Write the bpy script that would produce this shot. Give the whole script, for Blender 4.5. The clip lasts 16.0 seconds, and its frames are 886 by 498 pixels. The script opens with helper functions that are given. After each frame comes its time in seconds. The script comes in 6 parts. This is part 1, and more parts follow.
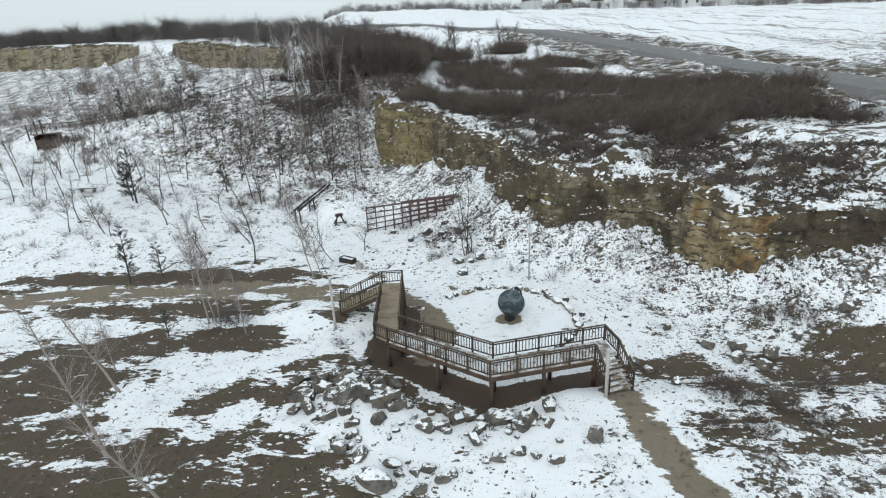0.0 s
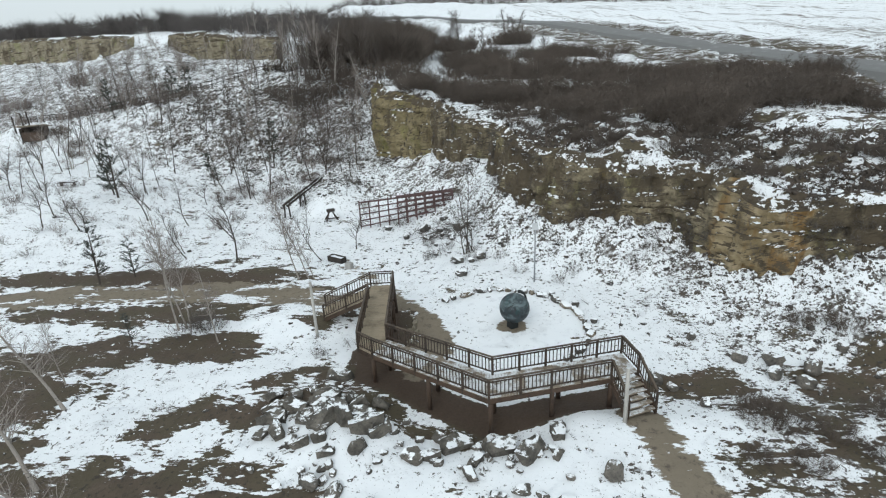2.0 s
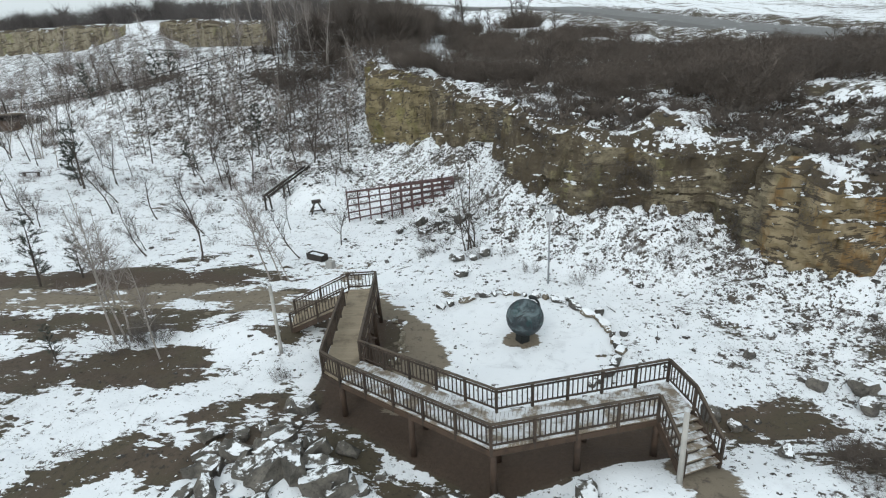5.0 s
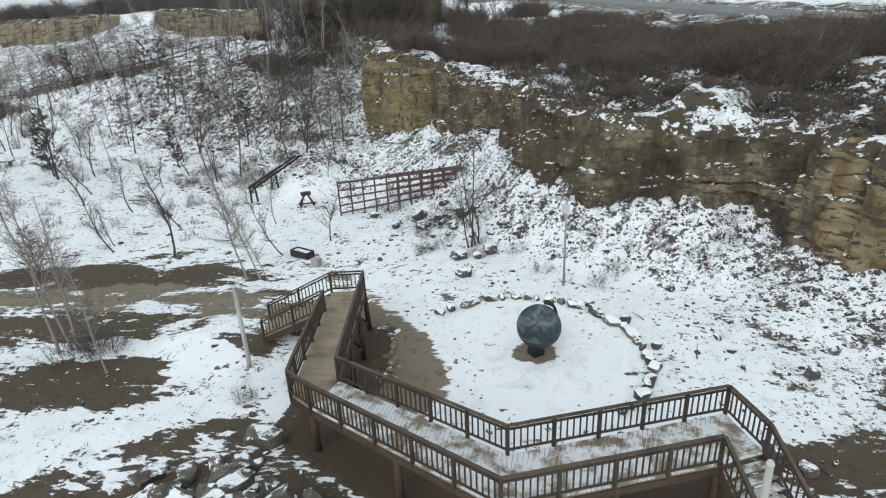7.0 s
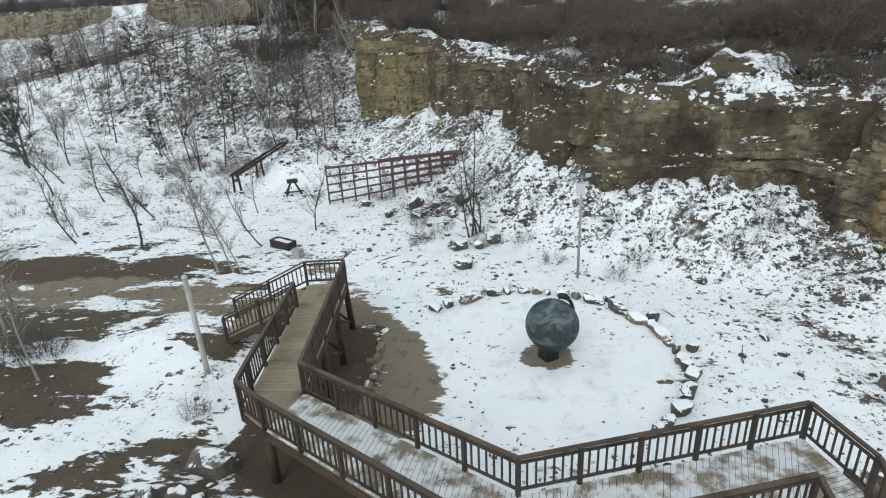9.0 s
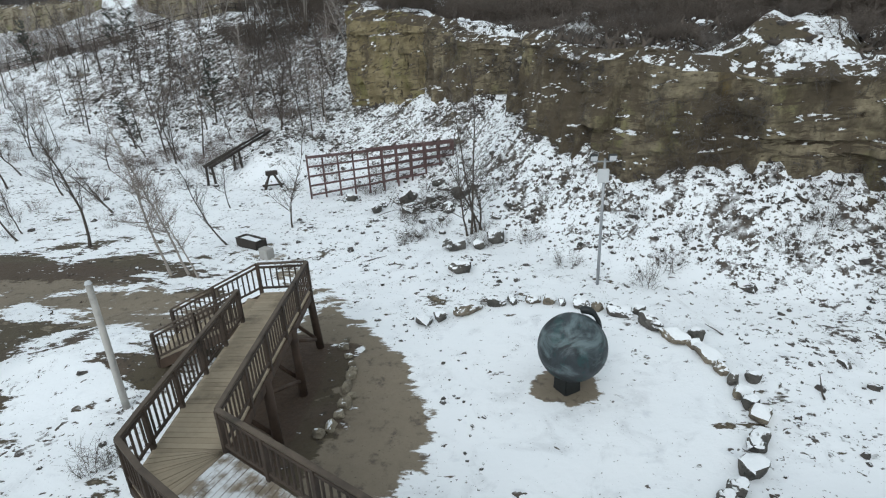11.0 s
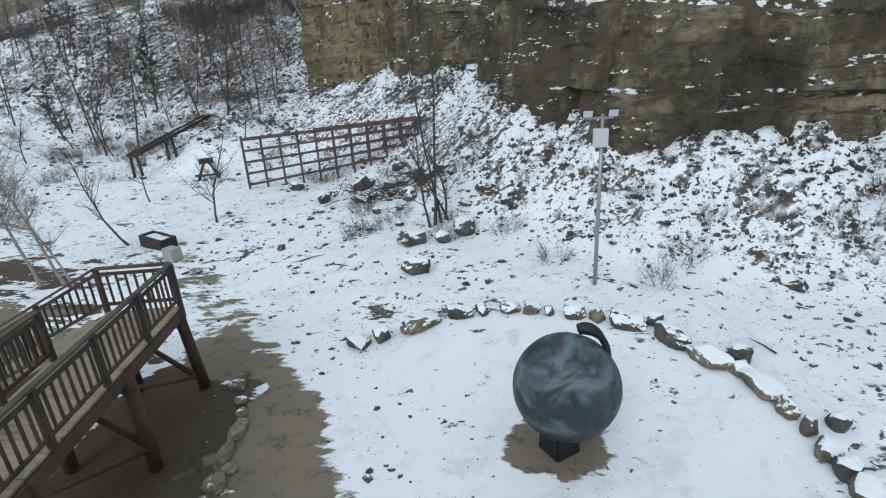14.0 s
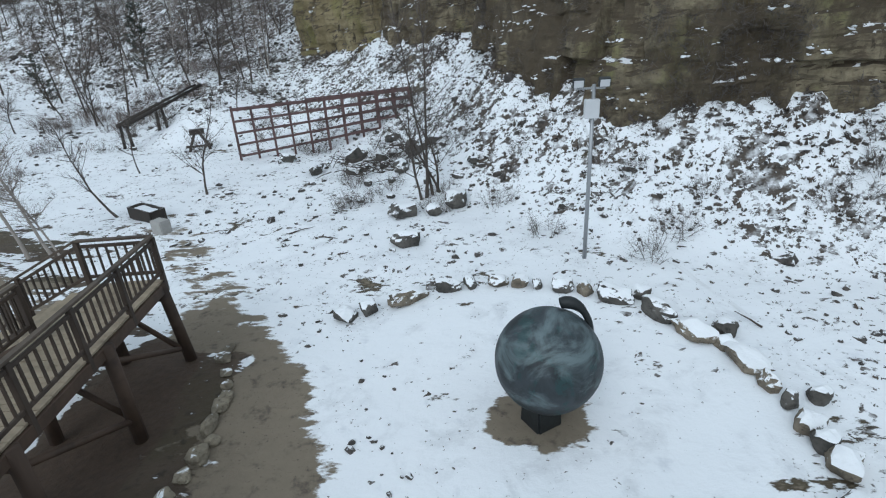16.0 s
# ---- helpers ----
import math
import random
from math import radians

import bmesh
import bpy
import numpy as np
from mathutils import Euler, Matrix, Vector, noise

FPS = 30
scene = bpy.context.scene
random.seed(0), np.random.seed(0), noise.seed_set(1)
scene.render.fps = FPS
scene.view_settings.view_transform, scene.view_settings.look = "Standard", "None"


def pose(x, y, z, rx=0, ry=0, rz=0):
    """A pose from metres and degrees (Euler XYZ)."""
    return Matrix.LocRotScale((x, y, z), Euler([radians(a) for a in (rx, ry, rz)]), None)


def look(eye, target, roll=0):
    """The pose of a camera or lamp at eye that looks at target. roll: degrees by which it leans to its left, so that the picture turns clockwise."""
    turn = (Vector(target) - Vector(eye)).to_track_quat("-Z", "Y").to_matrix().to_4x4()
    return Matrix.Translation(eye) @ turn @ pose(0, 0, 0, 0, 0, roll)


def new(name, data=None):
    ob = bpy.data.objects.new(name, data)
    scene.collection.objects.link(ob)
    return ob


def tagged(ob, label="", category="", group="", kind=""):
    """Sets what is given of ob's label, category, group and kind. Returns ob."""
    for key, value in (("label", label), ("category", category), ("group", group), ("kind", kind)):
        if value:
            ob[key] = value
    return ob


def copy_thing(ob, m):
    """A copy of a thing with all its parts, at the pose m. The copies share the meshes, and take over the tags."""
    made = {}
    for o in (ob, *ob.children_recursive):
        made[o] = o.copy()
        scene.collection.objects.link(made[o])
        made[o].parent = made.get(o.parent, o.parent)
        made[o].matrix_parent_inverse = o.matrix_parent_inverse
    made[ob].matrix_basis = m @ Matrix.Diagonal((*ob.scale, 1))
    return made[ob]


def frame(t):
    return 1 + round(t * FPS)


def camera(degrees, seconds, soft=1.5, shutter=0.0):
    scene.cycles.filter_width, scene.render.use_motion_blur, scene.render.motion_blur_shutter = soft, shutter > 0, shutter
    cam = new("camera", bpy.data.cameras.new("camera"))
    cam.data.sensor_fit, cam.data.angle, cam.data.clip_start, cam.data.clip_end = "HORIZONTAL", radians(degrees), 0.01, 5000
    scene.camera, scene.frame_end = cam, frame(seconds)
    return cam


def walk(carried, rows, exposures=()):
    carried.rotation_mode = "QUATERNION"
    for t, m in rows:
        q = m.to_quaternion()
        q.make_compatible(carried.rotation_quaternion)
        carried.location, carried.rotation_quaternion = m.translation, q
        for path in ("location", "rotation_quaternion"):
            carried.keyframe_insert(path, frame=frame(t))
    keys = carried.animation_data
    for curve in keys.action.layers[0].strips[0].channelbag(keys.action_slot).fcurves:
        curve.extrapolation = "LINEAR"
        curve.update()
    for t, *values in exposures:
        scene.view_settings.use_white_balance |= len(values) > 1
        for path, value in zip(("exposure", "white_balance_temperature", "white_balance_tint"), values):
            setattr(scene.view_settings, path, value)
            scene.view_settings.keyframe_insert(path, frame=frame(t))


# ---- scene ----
cam = camera(78.6, 16.0, soft=1.15)
PATH = [
    (0, (1.001, -1.746, 18.803), (0.887, 0.123, 18.1), -2.4),
    (0.5, (1.113, -0.693, 18.496), (0.994, 1.174, 17.788), -2.3),
    (1, (1.239, 0.345, 18.164), (1.114, 2.211, 17.455), -2.4),
    (1.5, (1.318, 1.291, 17.793), (1.19, 3.157, 17.083), -2.5),
    (2, (1.409, 2.274, 17.37), (1.276, 4.138, 16.658), -2.5),
    (2.5, (1.488, 3.227, 16.978), (1.35, 5.09, 16.265), -2.6),
    (3, (1.603, 4.242, 16.594), (1.46, 6.104, 15.878), -2.7),
    (3.5, (1.66, 5.264, 16.207), (1.512, 7.124, 15.487), -2.7),
    (4, (1.762, 6.311, 15.762), (1.608, 8.169, 15.04), -2.8),
    (6.5, (1.602, 11.773, 13.605), (1.431, 13.63, 12.882), -2.8),
    (7, (1.562, 12.657, 13.152), (1.387, 14.512, 12.425), -2.8),
    (7.5, (1.52, 13.443, 12.679), (1.342, 15.297, 11.95), -3.0),
    (8, (1.488, 14.254, 12.183), (1.308, 16.107, 11.454), -3.0),
    (8.5, (1.484, 15.104, 11.668), (1.303, 16.957, 10.939), -2.9),
    (9, (1.512, 16.029, 11.201), (1.328, 17.883, 10.472), -3.0),
    (11.5, (1.471, 21.283, 9.106), (1.281, 23.138, 8.383), -2.8),
    (12, (1.498, 22.366, 8.767), (1.303, 24.22, 8.043), -3.0),
    (12.5, (1.545, 23.548, 8.435), (1.345, 25.402, 7.711), -3.2),
    (13, (1.651, 24.578, 8.040), (1.448, 26.431, 7.316), -3.2),
    (13.5, (1.889, 25.078, 7.634), (1.726, 26.934, 6.907), -3.5),
    (14, (2.153, 25.259, 7.291), (2.014, 27.116, 6.561), -3.6),
    (14.5, (2.368, 25.338, 7.121), (2.23, 27.196, 6.394), -3.4),
    (15, (2.437, 25.323, 7.168), (2.300, 27.172, 6.417), -3.5),
    (15.5, (2.442, 25.347, 7.190), (2.305, 27.180, 6.401), -3.7),
    (16, (2.445, 25.391, 7.237), (2.307, 27.208, 6.414), -3.5),
]
walk(cam, [(t, look(eye, target, roll)) for t, eye, target, roll in PATH],
     exposures=[(0, 0.21, 6080, 5), (9, 0.2, 6070, 5), (12.5, 0.07, 5860, 5), (16, 0.02, 5620, 5)])

# ---- world, sun, exposure ----
SUN_ELEV, SUN_AZ = 38.0, 200.0
world = bpy.data.worlds.new("overcast_sky")
scene.world = world
world.use_nodes = True
wn, wl = world.node_tree.nodes, world.node_tree.links
sky = wn.new("ShaderNodeTexSky")
sky.sky_type, sky.sun_disc = "NISHITA", False
sky.sun_elevation, sky.sun_rotation = radians(SUN_ELEV), radians(SUN_AZ)
sky.air_density, sky.dust_density, sky.ozone_density = 1.0, 3.0, 1.0
grey = wn.new("ShaderNodeHueSaturation")
grey.inputs["Saturation"].default_value = 0.3
wl.new(sky.outputs[0], grey.inputs["Color"])
cloud = wn.new("ShaderNodeMix")
cloud.data_type = "RGBA"
cloud.inputs[0].default_value = 0.72
cloud.inputs[7].default_value = (5.7, 5.95, 6.0, 1)
wl.new(grey.outputs[0], cloud.inputs[6])
wl.new(cloud.outputs[2], wn["Background"].inputs["Color"])
wn["Background"].inputs["Strength"].default_value = 0.13
sun_data = bpy.data.lights.new("sun", "SUN")
sun_data.energy, sun_data.angle, sun_data.color = 0.6, radians(25), (1.0, 0.97, 0.93)
sun = new("sun", sun_data)
sun.matrix_world = pose(0, 0, 60, 90 - SUN_ELEV, 0, 180 - SUN_AZ)


# ---- materials ----
class Mat:
    """A node material with short helpers."""

    def __init__(self, name, rough=0.8, metal=0.0):
        self.m = bpy.data.materials.new(name)
        self.m.use_nodes = True
        self.t = self.m.node_tree
        self.b = self.t.nodes["Principled BSDF"]
        self.b.inputs["Roughness"].default_value = rough
        self.b.inputs["Metallic"].default_value = metal
        self.co = None

    def node(self, kind, **inputs):
        n = self.t.nodes.new(kind)
        for k, v in inputs.items():
            self.put(n.inputs[k.replace("_", " ")], v)
        return n

    def put(self, sock, v):
        if isinstance(v, bpy.types.NodeSocket):
            self.t.links.new(v, sock)
        elif isinstance(v, tuple) and len(v) == 3 and sock.type == "RGBA":
            sock.default_value = (*v, 1)
        else:
            sock.default_value = v

    def coords(self, scale=(1, 1, 1), obj=True):
        if self.co is None:
            self.co = self.t.nodes.new("ShaderNodeTexCoord")
            self.geo = self.t.nodes.new("ShaderNodeNewGeometry")
        src = self.co.outputs["Object"] if obj else self.geo.outputs["Position"]
        return self.node("ShaderNodeMapping", Vector=src, Scale=scale).outputs[0]

    def noise(self, scale, detail=4.0, rough=0.55, stretch=(1, 1, 1), obj=False, dist=0.0):
        n = self.node("ShaderNodeTexNoise", Vector=self.coords(stretch, obj), Scale=scale, Detail=detail, Roughness=rough, Distortion=dist)
        return n.outputs["Fac"]

    def math(self, op, a, b=0.0, c=0.0, clamp=False):
        n = self.t.nodes.new("ShaderNodeMath")
        n.operation, n.use_clamp = op, clamp
        for i, v in enumerate((a, b, c)):
            self.put(n.inputs[i], v)
        return n.outputs[0]

    def step(self, v, lo, hi):
        n = self.node("ShaderNodeMapRange", Value=v)
        n.interpolation_type = "SMOOTHSTEP"
        n.inputs["From Min"].default_value, n.inputs["From Max"].default_value = lo, hi
        return n.outputs[0]

    def mix(self, f, a, b):
        n = self.t.nodes.new("ShaderNodeMix")
        n.data_type = "RGBA"
        self.put(n.inputs[0], f)
        self.put(n.inputs[6], a)
        self.put(n.inputs[7], b)
        return n.outputs[2]

    def up(self):
        self.coords()
        return self.node("ShaderNodeSeparateXYZ", Vector=self.geo.outputs["Normal"]).outputs[2]

    def xyz(self, obj=False):
        return self.node("ShaderNodeSeparateXYZ", Vector=self.coords((1, 1, 1), obj)).outputs

    def random(self):
        return self.t.nodes.new("ShaderNodeObjectInfo").outputs["Random"]

    def island(self):
        self.coords()
        return self.geo.outputs["Random Per Island"]

    def colour(self, c):
        self.put(self.b.inputs["Base Color"], c)
        return self

    def bump(self, h, dist=0.02, strength=0.6):
        n = self.node("ShaderNodeBump", Height=h, Distance=dist, Strength=strength)
        self.put(self.b.inputs["Normal"], n.outputs[0])
        return self


SNOW = (0.89, 0.905, 0.92)


def ground_material():
    m = Mat("snowy_ground", 0.85)
    at = m.t.nodes.new("ShaderNodeAttribute")
    at.attribute_name = "cover"
    ch = m.node("ShaderNodeSeparateColor", Color=at.outputs["Color"]).outputs
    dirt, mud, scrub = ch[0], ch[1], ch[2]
    big = m.noise(0.4, 4, 0.55)
    mid = m.noise(1.25, 5, 0.6, (1, 1.2, 1), dist=0.3)
    fine = m.noise(4.4, 5, 0.62)
    grain = m.noise(40.0, 3, 0.6)
    drift = m.noise(0.55, 5, 0.6, (0.6, 1.5, 1), dist=0.4)
    n = m.math("ADD", m.math("MULTIPLY_ADD", big, 1.6, -0.8), m.math("MULTIPLY_ADD", drift, 2.2, -1.1))
    n = m.math("ADD", n, m.math("MULTIPLY_ADD", m.noise(2.4, 5, 0.65, (0.7, 1.5, 1)), 1.35, -0.675))
    bare = m.step(m.math("ADD", dirt, n), 0.46, 0.55)
    n2 = m.math("ADD", m.math("MULTIPLY_ADD", mid, 1.3, -0.65), m.math("MULTIPLY_ADD", fine, 1.5, -0.75))
    n2 = m.math("ADD", n2, m.math("MULTIPLY_ADD", big, 1.0, -0.5))
    tuft = m.step(m.math("ADD", scrub, n2), 0.47, 0.56)
    wet = m.step(m.math("ADD", mud, m.math("MULTIPLY", n, 0.75)), 0.43, 0.57)
    speck = m.noise(3.4, 3, 0.55, dist=0.4)
    thin = m.math("ADD", m.math("MULTIPLY", scrub, 0.2), m.math("MULTIPLY_ADD", big, 0.32, m.math("MULTIPLY", mid, 0.18)))
    tuft = m.math("MAXIMUM", tuft, m.step(m.math("ADD", speck, thin), 0.93, 0.96))
    snow = m.mix(m.step(big, 0.3, 0.7), (0.86, 0.88, 0.9), SNOW)
    snow = m.mix(m.step(mid, 0.58, 0.75), snow, (0.74, 0.76, 0.79))
    veil = m.noise(0.85, 6, 0.7, dist=0.5)
    snow = m.mix(m.math("MULTIPLY", m.step(veil, 0.5, 0.72), 0.38), snow, (0.5, 0.51, 0.53))
    crumb = m.math("MULTIPLY_ADD", veil, 0.35, m.math("MULTIPLY_ADD", scrub, 0.12, m.noise(11.0, 3, 0.6)))
    snow = m.mix(m.step(crumb, 0.855, 0.905), snow, (0.13, 0.115, 0.1))
    soil = m.mix(mid, (0.045, 0.033, 0.023), (0.125, 0.092, 0.062))
    soil = m.mix(m.step(big, 0.45, 0.6), soil, m.mix(fine, (0.05, 0.04, 0.024), (0.11, 0.088, 0.052)))
    soil = m.mix(m.step(fine, 0.5, 0.7), soil, (0.038, 0.029, 0.021))
    fleck = m.step(m.math("MULTIPLY_ADD", drift, -0.4, m.noise(3.4, 5, 0.65, (0.6, 1.4, 1))), 0.46, 0.5)
    # brown leaf litter, its colour darkened to stand for shade under the deck
    litter_and_shade = m.mix(m.noise(7.0, 4, 0.7), (0.034, 0.022, 0.015), (0.105, 0.07, 0.046))
    soil = m.mix(m.step(dirt, 0.85, 1.15), soil, litter_and_shade)
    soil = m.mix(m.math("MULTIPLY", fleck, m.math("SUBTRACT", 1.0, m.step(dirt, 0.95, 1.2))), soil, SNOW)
    weed = m.mix(m.noise(9.0, 3, 0.6), (0.035, 0.029, 0.024), (0.13, 0.105, 0.083))
    clay = m.mix(m.math("MULTIPLY_ADD", big, 0.6, m.math("MULTIPLY", fine, 0.4)), (0.13, 0.105, 0.075), (0.275, 0.23, 0.168))
    c = m.mix(m.math("MULTIPLY", tuft, m.step(m.noise(2.1, 3, 0.6), 0.25, 0.55)), snow, weed)
    c = m.mix(bare, c, soil)
    clay = m.mix(m.step(m.noise(2.3, 5, 0.65), 0.52, 0.7), clay, (0.1, 0.08, 0.06))
    clay = m.mix(m.step(m.noise(14, 4, 0.7), 0.6, 0.72), clay, (0.07, 0.056, 0.043))
    c = m.mix(wet, c, clay)
    p = m.xyz()
    across = m.math("MULTIPLY_ADD", p[0], 0.97, m.math("MULTIPLY", p[1], 0.24))
    along = m.math("MULTIPLY_ADD", p[1], 0.97, m.math("MULTIPLY", p[0], -0.24))
    row = m.node("ShaderNodeCombineXYZ", X=m.math("MULTIPLY", across, 0.3), Y=m.math("MULTIPLY", along, 0.014)).outputs[0]
    rows = m.node("ShaderNodeTexNoise", Vector=row, Scale=1.0, Detail=5.0, Roughness=0.7).outputs["Fac"]
    plough = m.step(m.math("MULTIPLY_ADD", at.outputs["Alpha"], 0.3, rows), 0.62, 0.74)
    c = m.mix(m.math("MULTIPLY", plough, m.step(m.noise(0.9, 4, 0.7), 0.3, 0.6)), c, (0.16, 0.135, 0.11))
    m.colour(c)
    rough = m.math("MAXIMUM", m.math("MAXIMUM", bare, tuft), 0.32)
    h = m.math("MULTIPLY_ADD", m.math("MULTIPLY", fine, rough), 0.7, m.math("MULTIPLY", mid, 0.5))
    h = m.math("ADD", h, m.math("MULTIPLY", m.math("MULTIPLY", grain, rough), 0.15))
    h = m.math("SUBTRACT", h, m.math("MULTIPLY", bare, 0.35))
    return m.bump(h, 0.09, 0.75).m


def rock_material(name, lo, hi, cap=0.62, scale=1.0):
    m = Mat(name, 0.9)
    a, b = m.noise(1.3 * scale, 6, 0.65), m.noise(9 * scale, 5, 0.7)
    c = m.mix(m.step(a, 0.3, 0.7), lo, hi)
    c = m.mix(m.step(b, 0.5, 0.75), c, tuple(v * 0.55 for v in lo))
    lean = m.math("ADD", m.up(), m.math("MULTIPLY_ADD", m.noise(1.7 * scale, 4, 0.6), 1.3, -0.65))
    c = m.mix(m.step(lean, cap, cap + 0.12), c, SNOW)
    m.colour(c)
    return m.bump(m.math("ADD", a, m.math("MULTIPLY", b, 0.4)), 0.05, 0.7).m


def cliff_material(name, veil, pale, rust=0.62, ochre=None):
    """veil: how much of the face dark growth covers; pale: the rock's two tones; ochre: x, y and reach of a stretch of yellow rock."""
    m = Mat(name, 0.92)
    z = m.xyz()[2]
    warp = m.math("MULTIPLY_ADD", m.noise(0.3, 4, 0.6), 1.4, z)
    beds = m.node("ShaderNodeTexNoise", Scale=1.0, Detail=5.0, Roughness=0.75)
    beds.noise_dimensions = "1D"
    m.put(beds.inputs["W"], m.math("MULTIPLY", warp, 2.2))
    bed = beds.outputs["Fac"]
    joint = m.noise(1.7, 5, 0.65, (0.5, 0.5, 3.2))
    crack = m.noise(1.2, 5, 0.7, (1, 1, 0.3), dist=0.5)
    blot = m.noise(0.3, 6, 0.62, (1, 1, 0.8), dist=0.5)
    blok = m.noise(0.55, 5, 0.65, (0.9, 0.9, 1.2), dist=0.4)
    streak = m.noise(0.75, 5, 0.65, (1, 1, 0.16))
    fine = m.noise(4.0, 6, 0.72)
    lo, hi = pale
    c = m.mix(m.math("MULTIPLY_ADD", m.step(bed, 0.3, 0.7), 0.3, m.math("MULTIPLY", m.step(blok, 0.3, 0.68), 0.7)), lo, hi)
    c = m.mix(m.math("MULTIPLY", m.step(m.noise(0.4, 4, 0.6, (1, 1, 0.7)), 0.52, 0.66), 0.6), c, (hi[0] * 0.62, hi[1] * 0.72, hi[2] * 0.42))
    c = m.mix(m.math("MULTIPLY", m.step(joint, 0.57, 0.66), 0.7), c, tuple(v * 0.45 for v in lo))
    c = m.mix(m.step(crack, 0.6, 0.68), c, (0.035, 0.027, 0.018))
    stain = m.math("MULTIPLY_ADD", streak, 0.5, m.math("MULTIPLY", m.noise(0.3, 5, 0.6, (1, 1, 0.5)), 0.5))
    c = m.mix(m.step(stain, rust - 0.06, rust + 0.02), c, m.mix(blok, (0.1, 0.07, 0.028), (0.23, 0.175, 0.08)))
    bare = 0.0
    if ochre:
        x, y = m.xyz()[:2]
        far = m.math("SQRT", m.math("ADD", m.math("POWER", m.math("SUBTRACT", x, ochre[0]), 2.0), m.math("POWER", m.math("SUBTRACT", y, ochre[1]), 2.0)))
        bare = m.step(m.math("SUBTRACT", m.math("MULTIPLY_ADD", blok, 2.4, ochre[2] - 1.2), far), -0.5, 0.6)
        yellow = m.mix(m.step(streak, 0.48, 0.6), m.mix(m.step(blok, 0.35, 0.65), (0.2, 0.15, 0.075), (0.36, 0.29, 0.18)), m.mix(blok, (0.13, 0.075, 0.026), (0.3, 0.18, 0.065)))
        c = m.mix(bare, c, m.mix(m.step(joint, 0.58, 0.68), yellow, (0.1, 0.075, 0.038)))
    grow = m.mix(fine, (0.034, 0.026, 0.017), (0.12, 0.092, 0.057))
    cov = m.math("ADD", m.math("MULTIPLY_ADD", blot, 2.7, -1.35), m.math("MULTIPLY_ADD", fine, 1.1, -0.55))
    cov = m.math("ADD", m.math("ADD", cov, m.math("MULTIPLY_ADD", streak, 1.3, -0.65)), veil)
    cov = m.math("MULTIPLY_ADD", bare, -0.65, cov)
    c = m.mix(m.math("MULTIPLY", m.step(cov, 0.05, 0.72), 0.95), c, grow)
    c = m.mix(m.step(fine, 0.6, 0.72), c, (0.035, 0.028, 0.02))
    ledge = m.math("MULTIPLY_ADD", m.noise(3.0, 5, 0.7), 0.9, m.math("SUBTRACT", m.up(), 0.45))
    c = m.mix(m.step(ledge, 0.3, 0.5), c, grow)
    lean = m.math("ADD", m.up(), m.math("MULTIPLY_ADD", m.noise(2.6, 4, 0.65), 1.8, -0.9))
    lean = m.math("ADD", lean, m.math("MULTIPLY_ADD", m.noise(0.7, 4, 0.6), 1.6, -0.85))
    c = m.mix(m.step(lean, 0.9, 0.98), c, SNOW)
    m.colour(c)
    h = m.math("ADD", m.math("MULTIPLY", joint, 0.5), m.math("MULTIPLY_ADD", crack, -0.4, fine))
    return m.bump(h, 0.16, 0.8).m


def wood_material(name, lo, hi, snow=None, rough=0.75):
    m = Mat(name, rough)
    a = m.noise(14, 5, 0.6, (1, 1, 0.15), obj=True)
    b = m.noise(1.2, 4, 0.6)
    c = m.mix(m.math("MULTIPLY_ADD", a, 0.6, m.math("MULTIPLY", m.random(), 0.4)), lo, hi)
    c = m.mix(m.step(b, 0.45, 0.75), c, tuple(v * 0.6 for v in lo))
    if snow is not None:
        s = m.math("ADD", m.up(), m.math("MULTIPLY_ADD", m.noise(1.4, 5, 0.65), 1.6, -0.8))
        c = m.mix(m.step(s, snow, snow + 0.25), c, (0.72, 0.73, 0.74))
    m.colour(c)
    return m.bump(a, 0.004, 0.5).m


def bark_material(name, lo, hi, band=False):
    m = Mat(name, 0.9)
    a = m.noise(6, 5, 0.65, (1, 1, 0.4), obj=True)
    c = m.mix(a, lo, hi)
    if band:
        c = m.mix(m.step(m.noise(5, 4, 0.7, (0.4, 0.4, 2.5), obj=True), 0.58, 0.68), c, (0.04, 0.035, 0.03))
    m.colour(c)
    return m.bump(a, 0.01, 0.6).m


def plain_material(name, lo, hi, scale=6.0, rough=0.8, metal=0.0, snow=None):
    m = Mat(name, rough, metal)
    a = m.noise(scale, 5, 0.6)
    c = m.mix(a, lo, hi)
    if snow is not None:
        s = m.math("ADD", m.up(), m.math("MULTIPLY_ADD", m.noise(2.2, 4, 0.6), 0.6, -0.3))
        c = m.mix(m.step(s, snow, snow + 0.1), c, SNOW)
    m.colour(c)
    return m.bump(a, 0.01, 0.4).m


def twig_material(name, lo, hi):
    m = Mat(name, 0.9)
    return m.colour(m.mix(m.math("MULTIPLY_ADD", m.island(), 0.7, m.math("MULTIPLY", m.random(), 0.3)), lo, hi)).m


